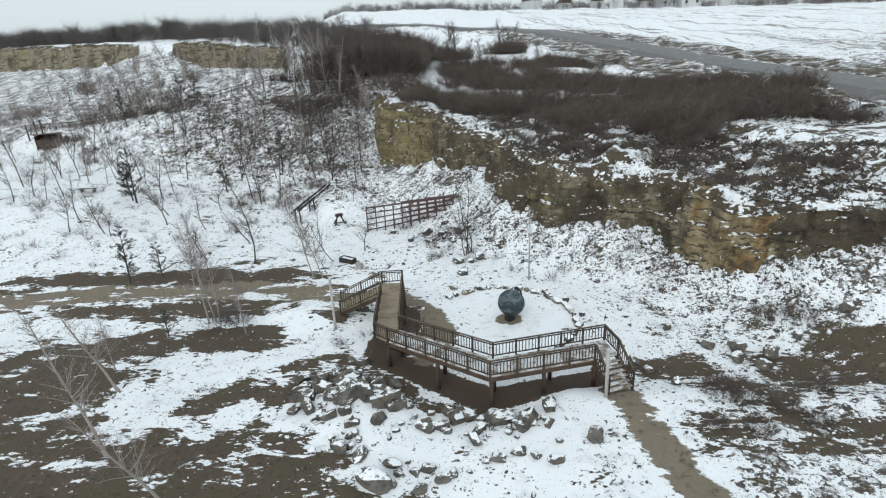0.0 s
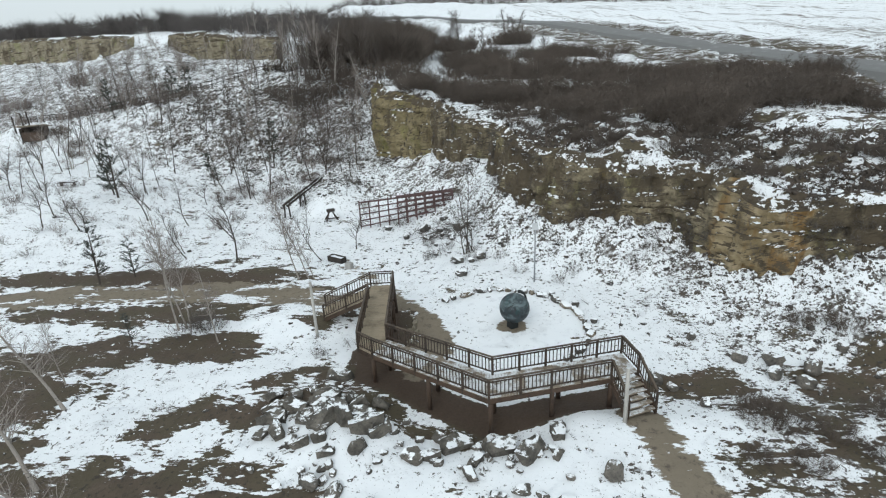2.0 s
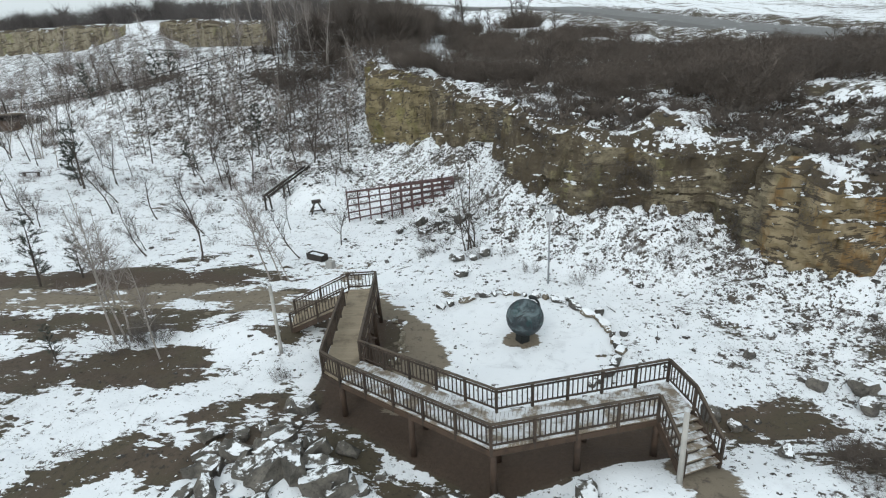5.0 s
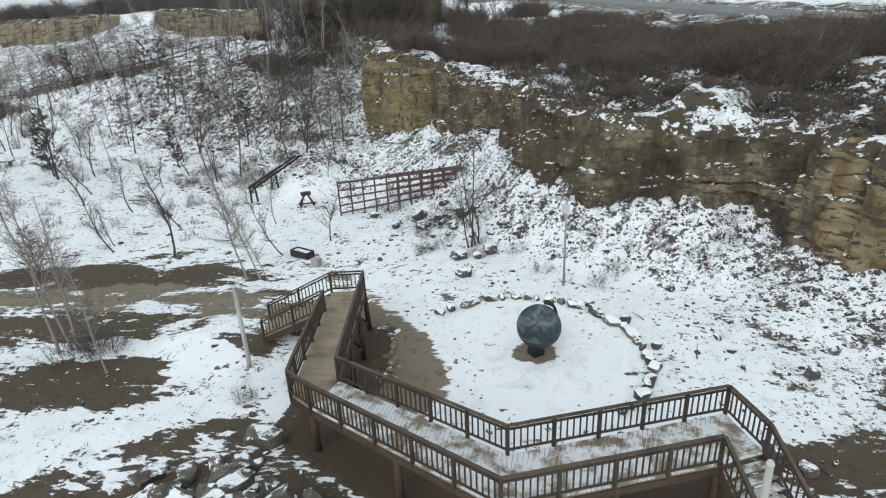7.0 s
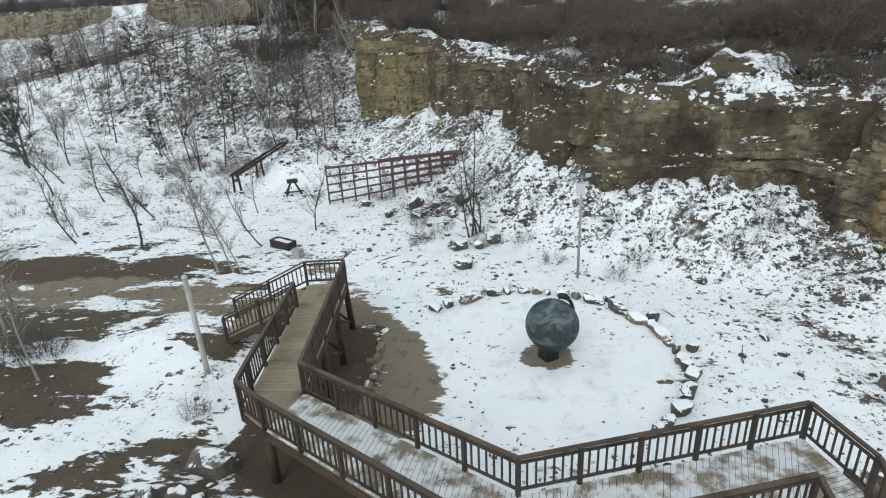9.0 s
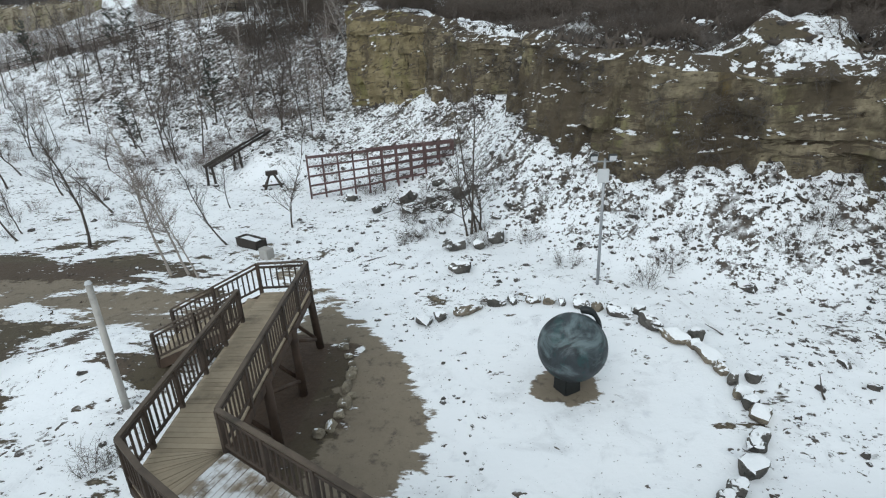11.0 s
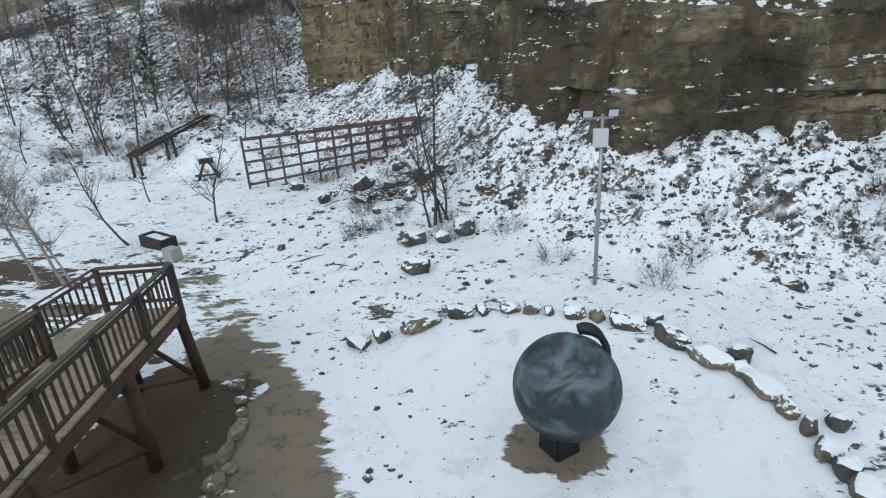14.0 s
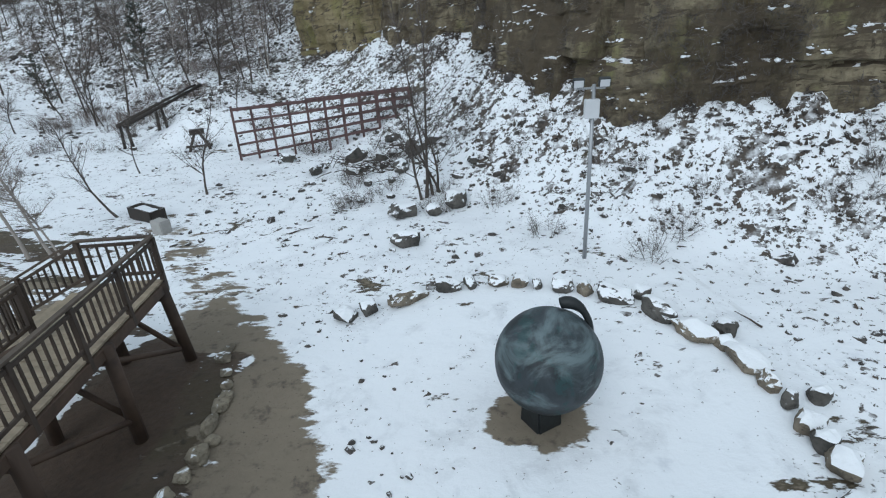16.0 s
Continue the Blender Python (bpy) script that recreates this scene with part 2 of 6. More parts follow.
def sphere_material():
    m = Mat("weathered_green_metal", 0.56)
    a = m.noise(1.5, 5, 0.6, obj=True, dist=0.8)
    b = m.noise(3.2, 5, 0.65, (1, 1, 0.6), obj=True, dist=0.5)
    f = m.noise(24, 4, 0.6, obj=True)
    c = m.mix(m.step(a, 0.35, 0.65), (0.008, 0.013, 0.016), (0.034, 0.043, 0.05))
    c = m.mix(m.step(b, 0.52, 0.62), c, (0.016, 0.045, 0.047))
    # pale cloudy patches; the up term paints a soft highlight on top
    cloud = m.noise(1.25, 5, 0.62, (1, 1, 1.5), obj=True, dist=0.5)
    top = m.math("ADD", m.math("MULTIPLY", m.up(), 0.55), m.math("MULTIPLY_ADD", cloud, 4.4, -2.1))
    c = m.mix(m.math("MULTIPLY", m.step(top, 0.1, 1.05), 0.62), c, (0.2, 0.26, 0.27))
    c = m.mix(m.math("MULTIPLY", m.step(m.noise(1.6, 4, 0.6, (1, 1, 2.2), obj=True, dist=1.0), 0.6, 0.72), 0.3), c, (0.16, 0.2, 0.21))
    c = m.mix(m.step(f, 0.62, 0.8), c, (0.02, 0.03, 0.03))
    m.colour(c)
    return m.bump(f, 0.006, 0.4).m


M_GROUND = ground_material()
M_ROCK = rock_material("grey_boulder_rock", (0.05, 0.046, 0.04), (0.19, 0.17, 0.145), 0.8)
M_SLAB = rock_material("grey_slab_rock", (0.055, 0.05, 0.042), (0.17, 0.152, 0.128), 0.92, 1.3)
M_ROCKSNOW = rock_material("dark_snow_capped_rock", (0.04, 0.038, 0.034), (0.13, 0.12, 0.105), 0.6)
M_RINGROCK = rock_material("pale_edging_rock", (0.085, 0.072, 0.054), (0.25, 0.21, 0.155), 0.52, 1.6)
M_CLIFF = cliff_material("dark_layered_cliff_rock", 0.5, ((0.12, 0.097, 0.06), (0.36, 0.305, 0.2)), 0.62, (19.6, 37.2, 3.2))
M_OCHRE = cliff_material("ochre_cliff_rock", 0.16, ((0.14, 0.11, 0.055), (0.31, 0.255, 0.145)), 0.9)
M_PALECLIFF = cliff_material("pale_far_cliff_rock", 0.22, ((0.2, 0.17, 0.115), (0.33, 0.29, 0.21)), 0.9)
M_RAIL = wood_material("dark_stained_rail_wood", (0.036, 0.025, 0.018), (0.08, 0.056, 0.04), None)
M_HANDRAIL = wood_material("worn_handrail_wood", (0.055, 0.04, 0.029), (0.125, 0.095, 0.068), None)
M_DECK = wood_material("wet_bare_deck_wood", (0.25, 0.2, 0.135), (0.38, 0.315, 0.225), None)
M_DECKSNOW = wood_material("snow_dusted_deck_wood", (0.2, 0.16, 0.115), (0.32, 0.265, 0.2), 0.84)
M_LOG = wood_material("dark_log_wood", (0.045, 0.028, 0.018), (0.1, 0.062, 0.04), None)
M_FRAME = wood_material("red_brown_lattice_wood", (0.07, 0.04, 0.038), (0.165, 0.098, 0.092), None)
M_PALE = wood_material("pale_bare_post_wood", (0.36, 0.34, 0.31), (0.55, 0.53, 0.49), None)
M_DARKWOOD = wood_material("old_black_wood", (0.02, 0.016, 0.013), (0.06, 0.045, 0.035), 0.9)
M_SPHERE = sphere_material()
M_BLACK = plain_material("black_metal", (0.012, 0.014, 0.015), (0.035, 0.04, 0.04), 10, 0.55, 0.3)
M_STEEL = plain_material("galvanised_steel", (0.28, 0.29, 0.3), (0.42, 0.43, 0.44), 8, 0.45, 0.6)
M_BOX = plain_material("grey_plastic_box", (0.5, 0.51, 0.52), (0.62, 0.63, 0.64), 4, 0.6)
M_BIRCH = bark_material("pale_birch_bark", (0.22, 0.19, 0.165), (0.42, 0.385, 0.345), True)
M_BARK = bark_material("dark_bark", (0.04, 0.032, 0.027), (0.11, 0.09, 0.075))
M_TWIG = twig_material("bare_twigs", (0.065, 0.056, 0.05), (0.18, 0.156, 0.138))
M_TWIGPALE = twig_material("pale_bare_twigs", (0.13, 0.108, 0.098), (0.27, 0.225, 0.205))
M_THICKET = twig_material("thicket_twigs", (0.066, 0.053, 0.044), (0.15, 0.12, 0.098))
M_NEEDLE = twig_material("pine_needles", (0.035, 0.043, 0.036), (0.1, 0.108, 0.088))
M_WEED = twig_material("dead_weed_stalks", (0.03, 0.025, 0.021), (0.125, 0.1, 0.08))


# ---- helpers for meshes ----
def mesh_object(name, verts, faces, material, parent=None, label="", smooth=False):
    me = bpy.data.meshes.new(name)
    me.from_pydata(verts, [], faces)
    if smooth:
        me.polygons.foreach_set("use_smooth", [True] * len(me.polygons))
    me.materials.append(material)
    me.update()
    ob = new(name, me)
    if parent is not None:
        ob.parent = parent
    if label:
        tagged(ob, label)
    return ob


def part(name, bm, material, parent, label="", smooth=False):
    me = bpy.data.meshes.new(name)
    bm.to_mesh(me)
    bm.free()
    if smooth:
        me.polygons.foreach_set("use_smooth", [True] * len(me.polygons))
    me.materials.append(material)
    ob = new(name, me)
    if parent is not None:
        ob.parent = parent
    if label:
        tagged(ob, label)
    return ob


def thing(name, at, label, category, group="", turn=0.0):
    ob = new(name)
    ob.empty_display_size = 0.2
    ob.matrix_basis = Matrix.Translation(at) @ pose(0, 0, 0, 0, 0, turn)
    return tagged(ob, label, category, group)


def add_box(bm, p, q, w, h, roll_up=(0, 0, 1), bevel=0.0):
    """A beam from p to q, w wide and h high."""
    p, q = Vector(p), Vector(q)
    d = (q - p)
    ln = d.length
    d.normalize()
    up = Vector(roll_up)
    side = d.cross(up)
    if side.length < 1e-4:
        side = d.cross(Vector((1, 0, 0)))
    side.normalize()
    up = side.cross(d)
    m = Matrix((( *side, 0), (*d, 0), (*up, 0), (0, 0, 0, 1))).transposed()
    r = bmesh.ops.create_cube(bm, size=1.0, matrix=Matrix.Translation((p + q) / 2) @ m @ Matrix.Diagonal((w, ln, h, 1)))
    if bevel > 0:
        edges = list({e for v in r["verts"] for e in v.link_edges})
        bmesh.ops.bevel(bm, geom=edges, offset=bevel, segments=1, affect="EDGES")


def add_log(bm, p, q, r0, r1, seg=9):
    p, q = Vector(p), Vector(q)
    d = q - p
    m = Matrix.Translation((p + q) / 2) @ d.to_track_quat("Z", "Y").to_matrix().to_4x4()
    bmesh.ops.create_cone(bm, cap_ends=True, segments=seg, radius1=r0, radius2=r1, depth=d.length, matrix=m)


def smooth01(v):
    v = np.clip(v, 0.0, 1.0)
    return v * v * (3 - 2 * v)


# ---- the lie of the land ----
# cliff line: x, y, height at its foot, height at its brink, width of the slope before it
CLIFF = [(-230, 195, 17, 23, 90), (-150, 180, 17, 23.5, 90), (-103, 164, 17.5, 23, 80), (-88, 154, 21, 22, 75),
         (-76, 148, 20.5, 22, 70), (-68, 146, 16.5, 22, 70), (-40, 130, 16.5, 19.5, 60), (-34, 99, 13.5, 14.5, 38),
         (-14, 88, 13, 13.7, 27), (-12.5, 75, 7, 12.8, 17), (-10.6, 70.6, 4, 12.2, 13), (-4.2, 65, 5.4, 10.8, 9.5),
         (2.9, 58.4, 5.7, 9.6, 8), (3.8, 51.8, 4.9, 9.0, 6.5), (9.6, 45.2, 3.5, 8.1, 4.5), (14.2, 43.4, 4.2, 8.2, 5.5),
         (17.9, 42.2, 3.3, 8.0, 5), (18.5, 38.2, 2.0, 7.5, 4.5), (22.0, 35.8, 3.6, 7.2, 7), (25, 34.2, 4.9, 7.4, 9), (32, 31, 6.6, 8.0, 12), (60, 15, 6, 8, 14), (130, -60, 6, 8, 14)]


def cliff_samples(step=1.0):
    out = []
    for a, b in zip(CLIFF, CLIFF[1:]):
        ln = math.hypot(b[0] - a[0], b[1] - a[1])
        k = max(2, int(ln / (step if ln < 30 else step * 3)))
        for i in range(k):
            t = i / k
            out.append([a[j] + (b[j] - a[j]) * t for j in range(5)])
    out.append(list(CLIFF[-1]))
    return np.array(out)


SAMP = cliff_samples()


def seg_dist(X, Y, pts):
    best = np.full(X.shape, 1e9)
    for a, b in zip(pts, pts[1:]):
        dx, dy = b[0] - a[0], b[1] - a[1]
        t = np.clip(((X - a[0]) * dx + (Y - a[1]) * dy) / (dx * dx + dy * dy), 0, 1)
        best = np.minimum(best, np.hypot(X - a[0] - t * dx, Y - a[1] - t * dy))
    return best


def in_quarry(X, Y):
    poly = [(c[0], c[1]) for c in CLIFF] + [(200, -400), (-300, -400)]
    inside = np.zeros(X.shape, bool)
    for (x0, y0), (x1, y1) in zip(poly, poly[1:] + poly[:1]):
        if y0 != y1:
            hit = ((y0 > Y) != (y1 > Y)) & (X < (x1 - x0) * (Y - y0) / (y1 - y0) + x0)
            inside ^= hit
    return inside


def wobble(X, Y, scale, seed):
    """Cheap smooth noise out of turned sine waves, about -1 to 1."""
    r = np.random.RandomState(seed)
    out = np.zeros(X.shape)
    for k in range(7):
        a, f, ph = r.uniform(0, 6.28), (0.6 + 0.35 * k) / scale, r.uniform(0, 6.28)
        out += np.sin((X * np.cos(a) + Y * np.sin(a)) * f * 3.0 + ph + 1.3 * np.sin((X * np.sin(a) - Y * np.cos(a)) * f * 1.7 + ph * 2)) / (1 + 0.35 * k)
    return out / 3.2


def fields(X, Y):
    """Foot, brink and slope width of the cliff nearby, and the signed distance behind it."""
    flatx, flaty = X.ravel(), Y.ravel()
    res = np.zeros((3, flatx.size))
    for i in range(0, flatx.size, 20000):
        x, y = flatx[i:i + 20000, None], flaty[i:i + 20000, None]
        w = 1.0 / ((x - SAMP[:, 0]) ** 2 + (y - SAMP[:, 1]) ** 2 + 0.6) ** 2
        res[:, i:i + 20000] = (w @ SAMP[:, 2:5] / w.sum(1, keepdims=True)).T
    att = res.reshape((3,) + X.shape)
    d = seg_dist(X, Y, CLIFF)
    d = np.where(in_quarry(X, Y), -d, d)
    return att[0], att[1], att[2], d


def plateau(X, Y):
    r = np.hypot(X - 1, Y + 2)
    az = np.arctan2(X - 1, np.maximum(Y + 2, 1))
    far = smooth01((az + 0.34) / 0.14)
    p = 10.0 + np.clip(r - 78, 0, 122) * 0.1 + np.clip(r - 200, 0, 170) * 0.1 * far + np.clip(r - 400, 0, 3000) * 0.01 * far
    p = p - 14.0 * np.clip(az, 0, 0.7) * smooth01((r - 200) / 174)
    return p + 3.0 * smooth01((-X - 15) / 45) * smooth01((150 - r) / 60) + 1.5 * smooth01((-X - 2) / 12) * smooth01((Y - 60) / 20)


def floor_height(X, Y):
    h = 1.0 * smooth01((X - 1.5) / 5) * smooth01((26.5 - Y) / 4)
    h += 0.4 * smooth01((33 - Y) / 7) * smooth01((-X + 1) / 5)
    h += 3.0 * smooth01((-X - 24) / 32) * smooth01((Y - 40) / 20)
    h += 0.7 * smooth01(1 - np.hypot((X + 5.2) / 4, (Y - 23.0) / 4.5)) + 0.35 * smooth01(1 - np.hypot((X - 1) / 5, (Y - 20) / 4))
    h += 0.55 * smooth01(1.2 - np.hypot((X + 11) / 4, (Y - 34.6) / 3.2))
    h += 1.7 * smooth01(1.15 - np.hypot((X + 16.0) / 4.4, (Y - 63.0) / 5.0))
    return h


# hillside trail: x, y, height of its edge
TRAIL = [(-84, 101, 6.3), (-72, 97, 7.2), (-62, 94, 8.5), (-52, 91.5, 10.0), (-43.5, 92.3, 11.6), (-33, 95, 14.0), (-25, 91.2, 13.2), (-18, 89.6, 13.2), (-13, 88.6, 12.8)]


def shoulder(X, Y):
    """The bank that carries the hillside trail."""
    best, out = np.full(X.shape, 1e9), np.full(X.shape, -50.0)
    for a, b in zip(TRAIL, TRAIL[1:]):
        dx, dy = b[0] - a[0], b[1] - a[1]
        t = np.clip(((X - a[0]) * dx + (Y - a[1]) * dy) / (dx * dx + dy * dy), 0, 1)
        ox, oy = X - a[0] - t * dx, Y - a[1] - t * dy
        q = np.hypot(ox, oy)
        front = np.where(dx * oy - dy * ox < 0, 0.62, 0.25)
        z = a[2] + (b[2] - a[2]) * t - front * np.maximum(q - 0.9, 0)
        out = np.where(q < best, z, out)
        best = np.minimum(best, q)
    return out


def height(X, Y):
    X, Y = np.asarray(X, float), np.asarray(Y, float)
    zb, zt, wt, d = fields(X, Y)
    f = floor_height(X, Y)
    rough = wobble(X, Y, 9, 3) * 0.5 + wobble(X, Y, 3.2, 4) * 0.3
    u = np.clip(1 + d / wt, 0, 1)
    fore = f + np.maximum(zb - f, 0) * u ** 1.6 + rough * np.minimum(u * 2.2, 1) * 0.75 * np.clip(-d / 1.5, 0, 1)
    k = np.clip((d - 0.9) / 0.6, 0, 1)
    face = zb + (zt - zb) * k
    back = face + (plateau(X, Y) - zt) * smooth01((d - 1.5) / 13) + rough * smooth01((d - 1.5) / 4) * 1.3 + (wobble(X, Y, 2.4, 8) * 0.45 + wobble(X, Y, 4.5, 9) * 0.4) * smooth01((d - 1.5) / 2.5) * smooth01((24 - d) / 8)
    near = np.hypot(X, Y - 30) < 120
    bank = shoulder(X, Y)
    fore = np.where(bank > fore - 1.5, 0.5 * (fore + bank + np.sqrt((fore - bank) ** 2 + 0.8)), fore)
    back = back + 1.7 * smooth01(1.25 - np.hypot((X - 14.6) / 3.0, (Y - 47.2) / 2.2)) * (0.8 + 0.5 * wobble(X, Y, 1.6, 71))
    h = np.where(d < 0, fore, back)
    small = wobble(X, Y, 1.3, 5) * 0.06 + wobble(X, Y, 0.6, 6) * 0.03
    flat = 1 - smooth01(1.25 - np.hypot(X - 3.6, Y - 33.4) / 6.0)
    return h + small * (0.25 + 0.75 * flat) * near


def ground_z(x, y):
    return float(height(np.array([x]), np.array([y]))[0])


DECK_LINE = [(8.3, 25.6), (1.85, 23.8), (-4.6, 27.5), (-5.1, 35.4)]
TRACK = [(-90, 34), (-41, 37), (-30, 39), (-20, 39.3), (-14, 39), (-9.5, 36.3)]
PATH_FRONT = [(8.7, 23.6), (9.25, 21.3), (9.75, 18.5), (10.4, 16), (11.5, 12), (12.5, 4), (13, -20)]
MUD = [(-4.6, 37.3), (-3.7, 35.7), (-2.3, 33.9), (-1.5, 31.7), (-2.0, 28.6)]
ROAD = [(66, -60), (60, 40), (54.5, 72.8), (49.5, 92), (46, 107), (41.4, 126), (34.3, 156), (23, 196), (10, 212), (-10, 220), (-60, 238)]
LANE = [(58, 58), (48, 63), (36, 63.5)]
# bare patches: x, y, half sizes, amount
PATCH = [(-27, 24, 8, 7, 0.66), (-14, 17.5, 10, 3.6, 0.66), (-9, 24.8, 3.6, 2.0, 0.6), (-16.2, 30.8, 4.4, 2.3, 0.8), (-22, 30.2, 4.6, 2.2, 0.76), (-23, 42, 11, 2.2, 0.85), (12.6, 27, 3.3, 1.5, 0.6), (12.6, 20.6, 2.6, 2.0, 0.48),
         (19.5, 21.5, 6, 3.0, 0.46), (14.8, 24.4, 2.6, 1.4, 0.55), (23, 26.5, 7, 3, 0.56), (11, 18.5, 2, 2, 0.4), (-21, 44, 12, 3.2, 0.3), (-3.6, 31.8, 1.7, 4.5, 0.75), (-24, 35.6, 10, 1.9, 0.62), (-35, 42, 6, 1.8, 0.8), (-34, 38.6, 6, 1.2, 0.7), (-15, 8, 12, 6, 0.6), (3, 12, 6, 4, 0.45)]


def cover(X, Y):
    """Bare soil, trodden mud and weeds, each 0 to 1."""
    zb, zt, wt, d = fields(X, Y)
    dirt = np.full(X.shape, -0.12)
    dirt = dirt + 0.14 * smooth01((34 - Y) / 10)
    for cx, cy, rx, ry, amt in PATCH:
        dirt = np.maximum(dirt, (amt * 1.2) * smooth01(1.5 - np.hypot((X - cx) / rx, (Y - cy) / ry)))
    dirt = np.maximum(dirt, 0.66 * smooth01((2.0 - seg_dist(X, Y, [(-14.5, 22.5), (-12.3, 24.7), (-10.2, 26.6), (-7.6, 27.4)])) / 1.5))
    # deck's shade put into the colour: values past 0.85 pick the darkened litter
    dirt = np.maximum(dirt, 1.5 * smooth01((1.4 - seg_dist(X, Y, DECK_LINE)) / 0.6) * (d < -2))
    dirt = np.maximum(dirt, 0.66 * smooth01((1.25 - seg_dist(X, Y, [(-9.4, 27.2), (-6.4, 26.2), (-3.8, 24.2), (-1.1, 23.0), (0.8, 22.3)])) / 1.0))
    trk = seg_dist(X, Y, TRACK)
    dirt = np.maximum(dirt, 0.55 * smooth01((5.0 - trk) / 3))
    ring = np.hypot((X - 3.6), (Y - 33.6))
    dirt = np.where(ring < 5.2, np.minimum(dirt, -0.4 + 1.35 * (seg_dist(X, Y, DECK_LINE) < 2.0)), dirt)
    mud = 0.68 * smooth01((3.0 - trk) / 2.2)
    mud = np.maximum(mud, 1.0 * smooth01((1.75 - seg_dist(X, Y, PATH_FRONT)) / 1.5))
    mud = np.maximum(mud, 1.0 * smooth01((2.1 - seg_dist(X, Y, MUD)) / 1.9))
    side = (1 - 0.8 * smooth01(1.3 - np.hypot((X + 4.0) / 1.1, (Y - 32.5) / 0.6))) * smooth01((-2.75 - X) / 0.5) * smooth01((36.2 - Y) / 0.8) * smooth01((Y - 27.5) / 1.0) * (X > -6.2)
    mud = mud * (1 - side)
    dirt = np.maximum(dirt, 0.98 * side)
    mud = np.maximum(mud, 0.9 * smooth01((1.3 - np.hypot(X - 3.42, Y - 33.5)) / 0.75))
    mud = np.maximum(mud, 0.42 * smooth01((2.0 - seg_dist(X, Y, [(-10.3, 44.2), (-7.8, 42), (-5.6, 38.6), (-4.6, 37.3)])) / 1.6))
    mud = np.maximum(mud, 0.9 * smooth01((2.6 - seg_dist(X, Y, LANE)) / 1.0))
    r = np.hypot(X - 1, Y + 2)
    dirt = np.maximum(dirt, (0.12 + 0.28 * smooth01((X - 4) / 5)) * smooth01(d * 1.5) * smooth01((115 - r) / 30) * smooth01((X + 45) / 20))
    u = np.clip(1 + d / wt, 0, 1)
    scrub = np.where(d < 0, 0.2 + 0.24 * smooth01(u * 2.0), 0.0) + 0.03 * smooth01((-X - 8) / 12) * smooth01((Y - 58) / 8)
    r = np.hypot(X - 1, Y + 2)
    top = 0.4 * smooth01(d) * smooth01((120 - r) / 40) * smooth01((X + 60) / 30)
    top = np.maximum(top, 0.5 * smooth01((12 - seg_dist(X, Y, ROAD)) / 5))
    top = np.maximum(top, 0.42 * smooth01((X - 55) / 20) * smooth01((210 - r) / 90) * smooth01((seg_dist(X, Y, ROAD) - 6) / 5))
    scrub = np.where(d < 0, scrub + 0.04 * smooth01((r - 95) / 40), scrub)
    scrub = np.maximum(scrub, np.where(d > 0, top, 0))
    verge = smooth01((20 - seg_dist(X, Y, ROAD)) / 6) * smooth01((235 - r) / 60) * (d > 0)
    scrub = np.maximum(scrub, 0.62 * verge)
    scrub = scrub + 0.13 * smooth01(1.4 - np.hypot((X + 29) / 20, (Y - 82) / 11)) * (d < 0)
    scrub = np.where(ring < 5.1, -0.25, scrub)
    scrub = np.where(r > 372, 0.5, scrub)
    scrub = np.maximum(scrub, (0.34 + 0.1 * smooth01((30 - Y) / 4)) * smooth01((X - 9) / 5) * (d < 0))
    road = seg_dist(X, Y, ROAD)
    dirt = np.maximum(dirt, 0.5 * smooth01((19 - road) / 6) * smooth01((road - 3) / 2) * (d > 4) * smooth01((240 - r) / 60))
    furrow = np.clip(0.35 + 0.5 * smooth01((X - 62) / 40) * smooth01((170 - r) / 60), 0, 1) * smooth01((road - 8) / 6) * (X > np.interp(Y, [p[1] for p in ROAD[:8]], [p[0] for p in ROAD[:8]])) * smooth01((420 - r) / 60)
    return dirt, mud, scrub, furrow


def axis(parts):
    out = []
    for a, b, s in parts:
        out.extend(np.arange(a, b - 1e-6, s))
    out.append(parts[-1][1])
    return np.array(out)


def build_ground():
    ax = axis([(-3500, -600, 400), (-600, -240, 30), (-240, -70, 4), (-70, -16, 0.8), (-16, 26, 0.3), (26, 60, 0.8), (60, 240, 5), (240, 600, 30), (600, 3500, 400)])
    ay = axis([(-400, -40, 40), (-40, 8, 2.0), (8, 62, 0.3), (62, 110, 0.8), (110, 260, 4), (260, 620, 20), (620, 4000, 260)])
    X, Y = np.meshgrid(ax, ay)
    Z = height(X, Y)
    nx, ny = len(ax), len(ay)
    idx = np.arange(nx * ny).reshape(ny, nx)
    faces = np.stack([idx[:-1, :-1], idx[:-1, 1:], idx[1:, 1:], idx[1:, :-1]], -1).reshape(-1, 4)
    me = bpy.data.meshes.new("ground")
    me.vertices.add(nx * ny)
    me.vertices.foreach_set("co", np.stack([X, Y, Z], -1).astype(np.float32).ravel())
    me.loops.add(faces.size)
    me.loops.foreach_set("vertex_index", faces.astype(np.int32).ravel())
    me.polygons.add(len(faces))
    me.polygons.foreach_set("loop_start", np.arange(0, faces.size, 4, dtype=np.int32))
    me.polygons.foreach_set("loop_total", np.full(len(faces), 4, np.int32))
    me.polygons.foreach_set("use_smooth", np.ones(len(faces), bool))
    me.update()
    dirt, mud, scrub, furrow = cover(X, Y)
    col = me.attributes.new("cover", "FLOAT_COLOR", "POINT")
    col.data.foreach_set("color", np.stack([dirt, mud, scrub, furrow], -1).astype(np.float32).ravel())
    me.materials.append(M_GROUND)
    tagged(new("ground", me), "quarry floor and slopes under patchy thin snow", "ground", kind="structure")


build_ground()


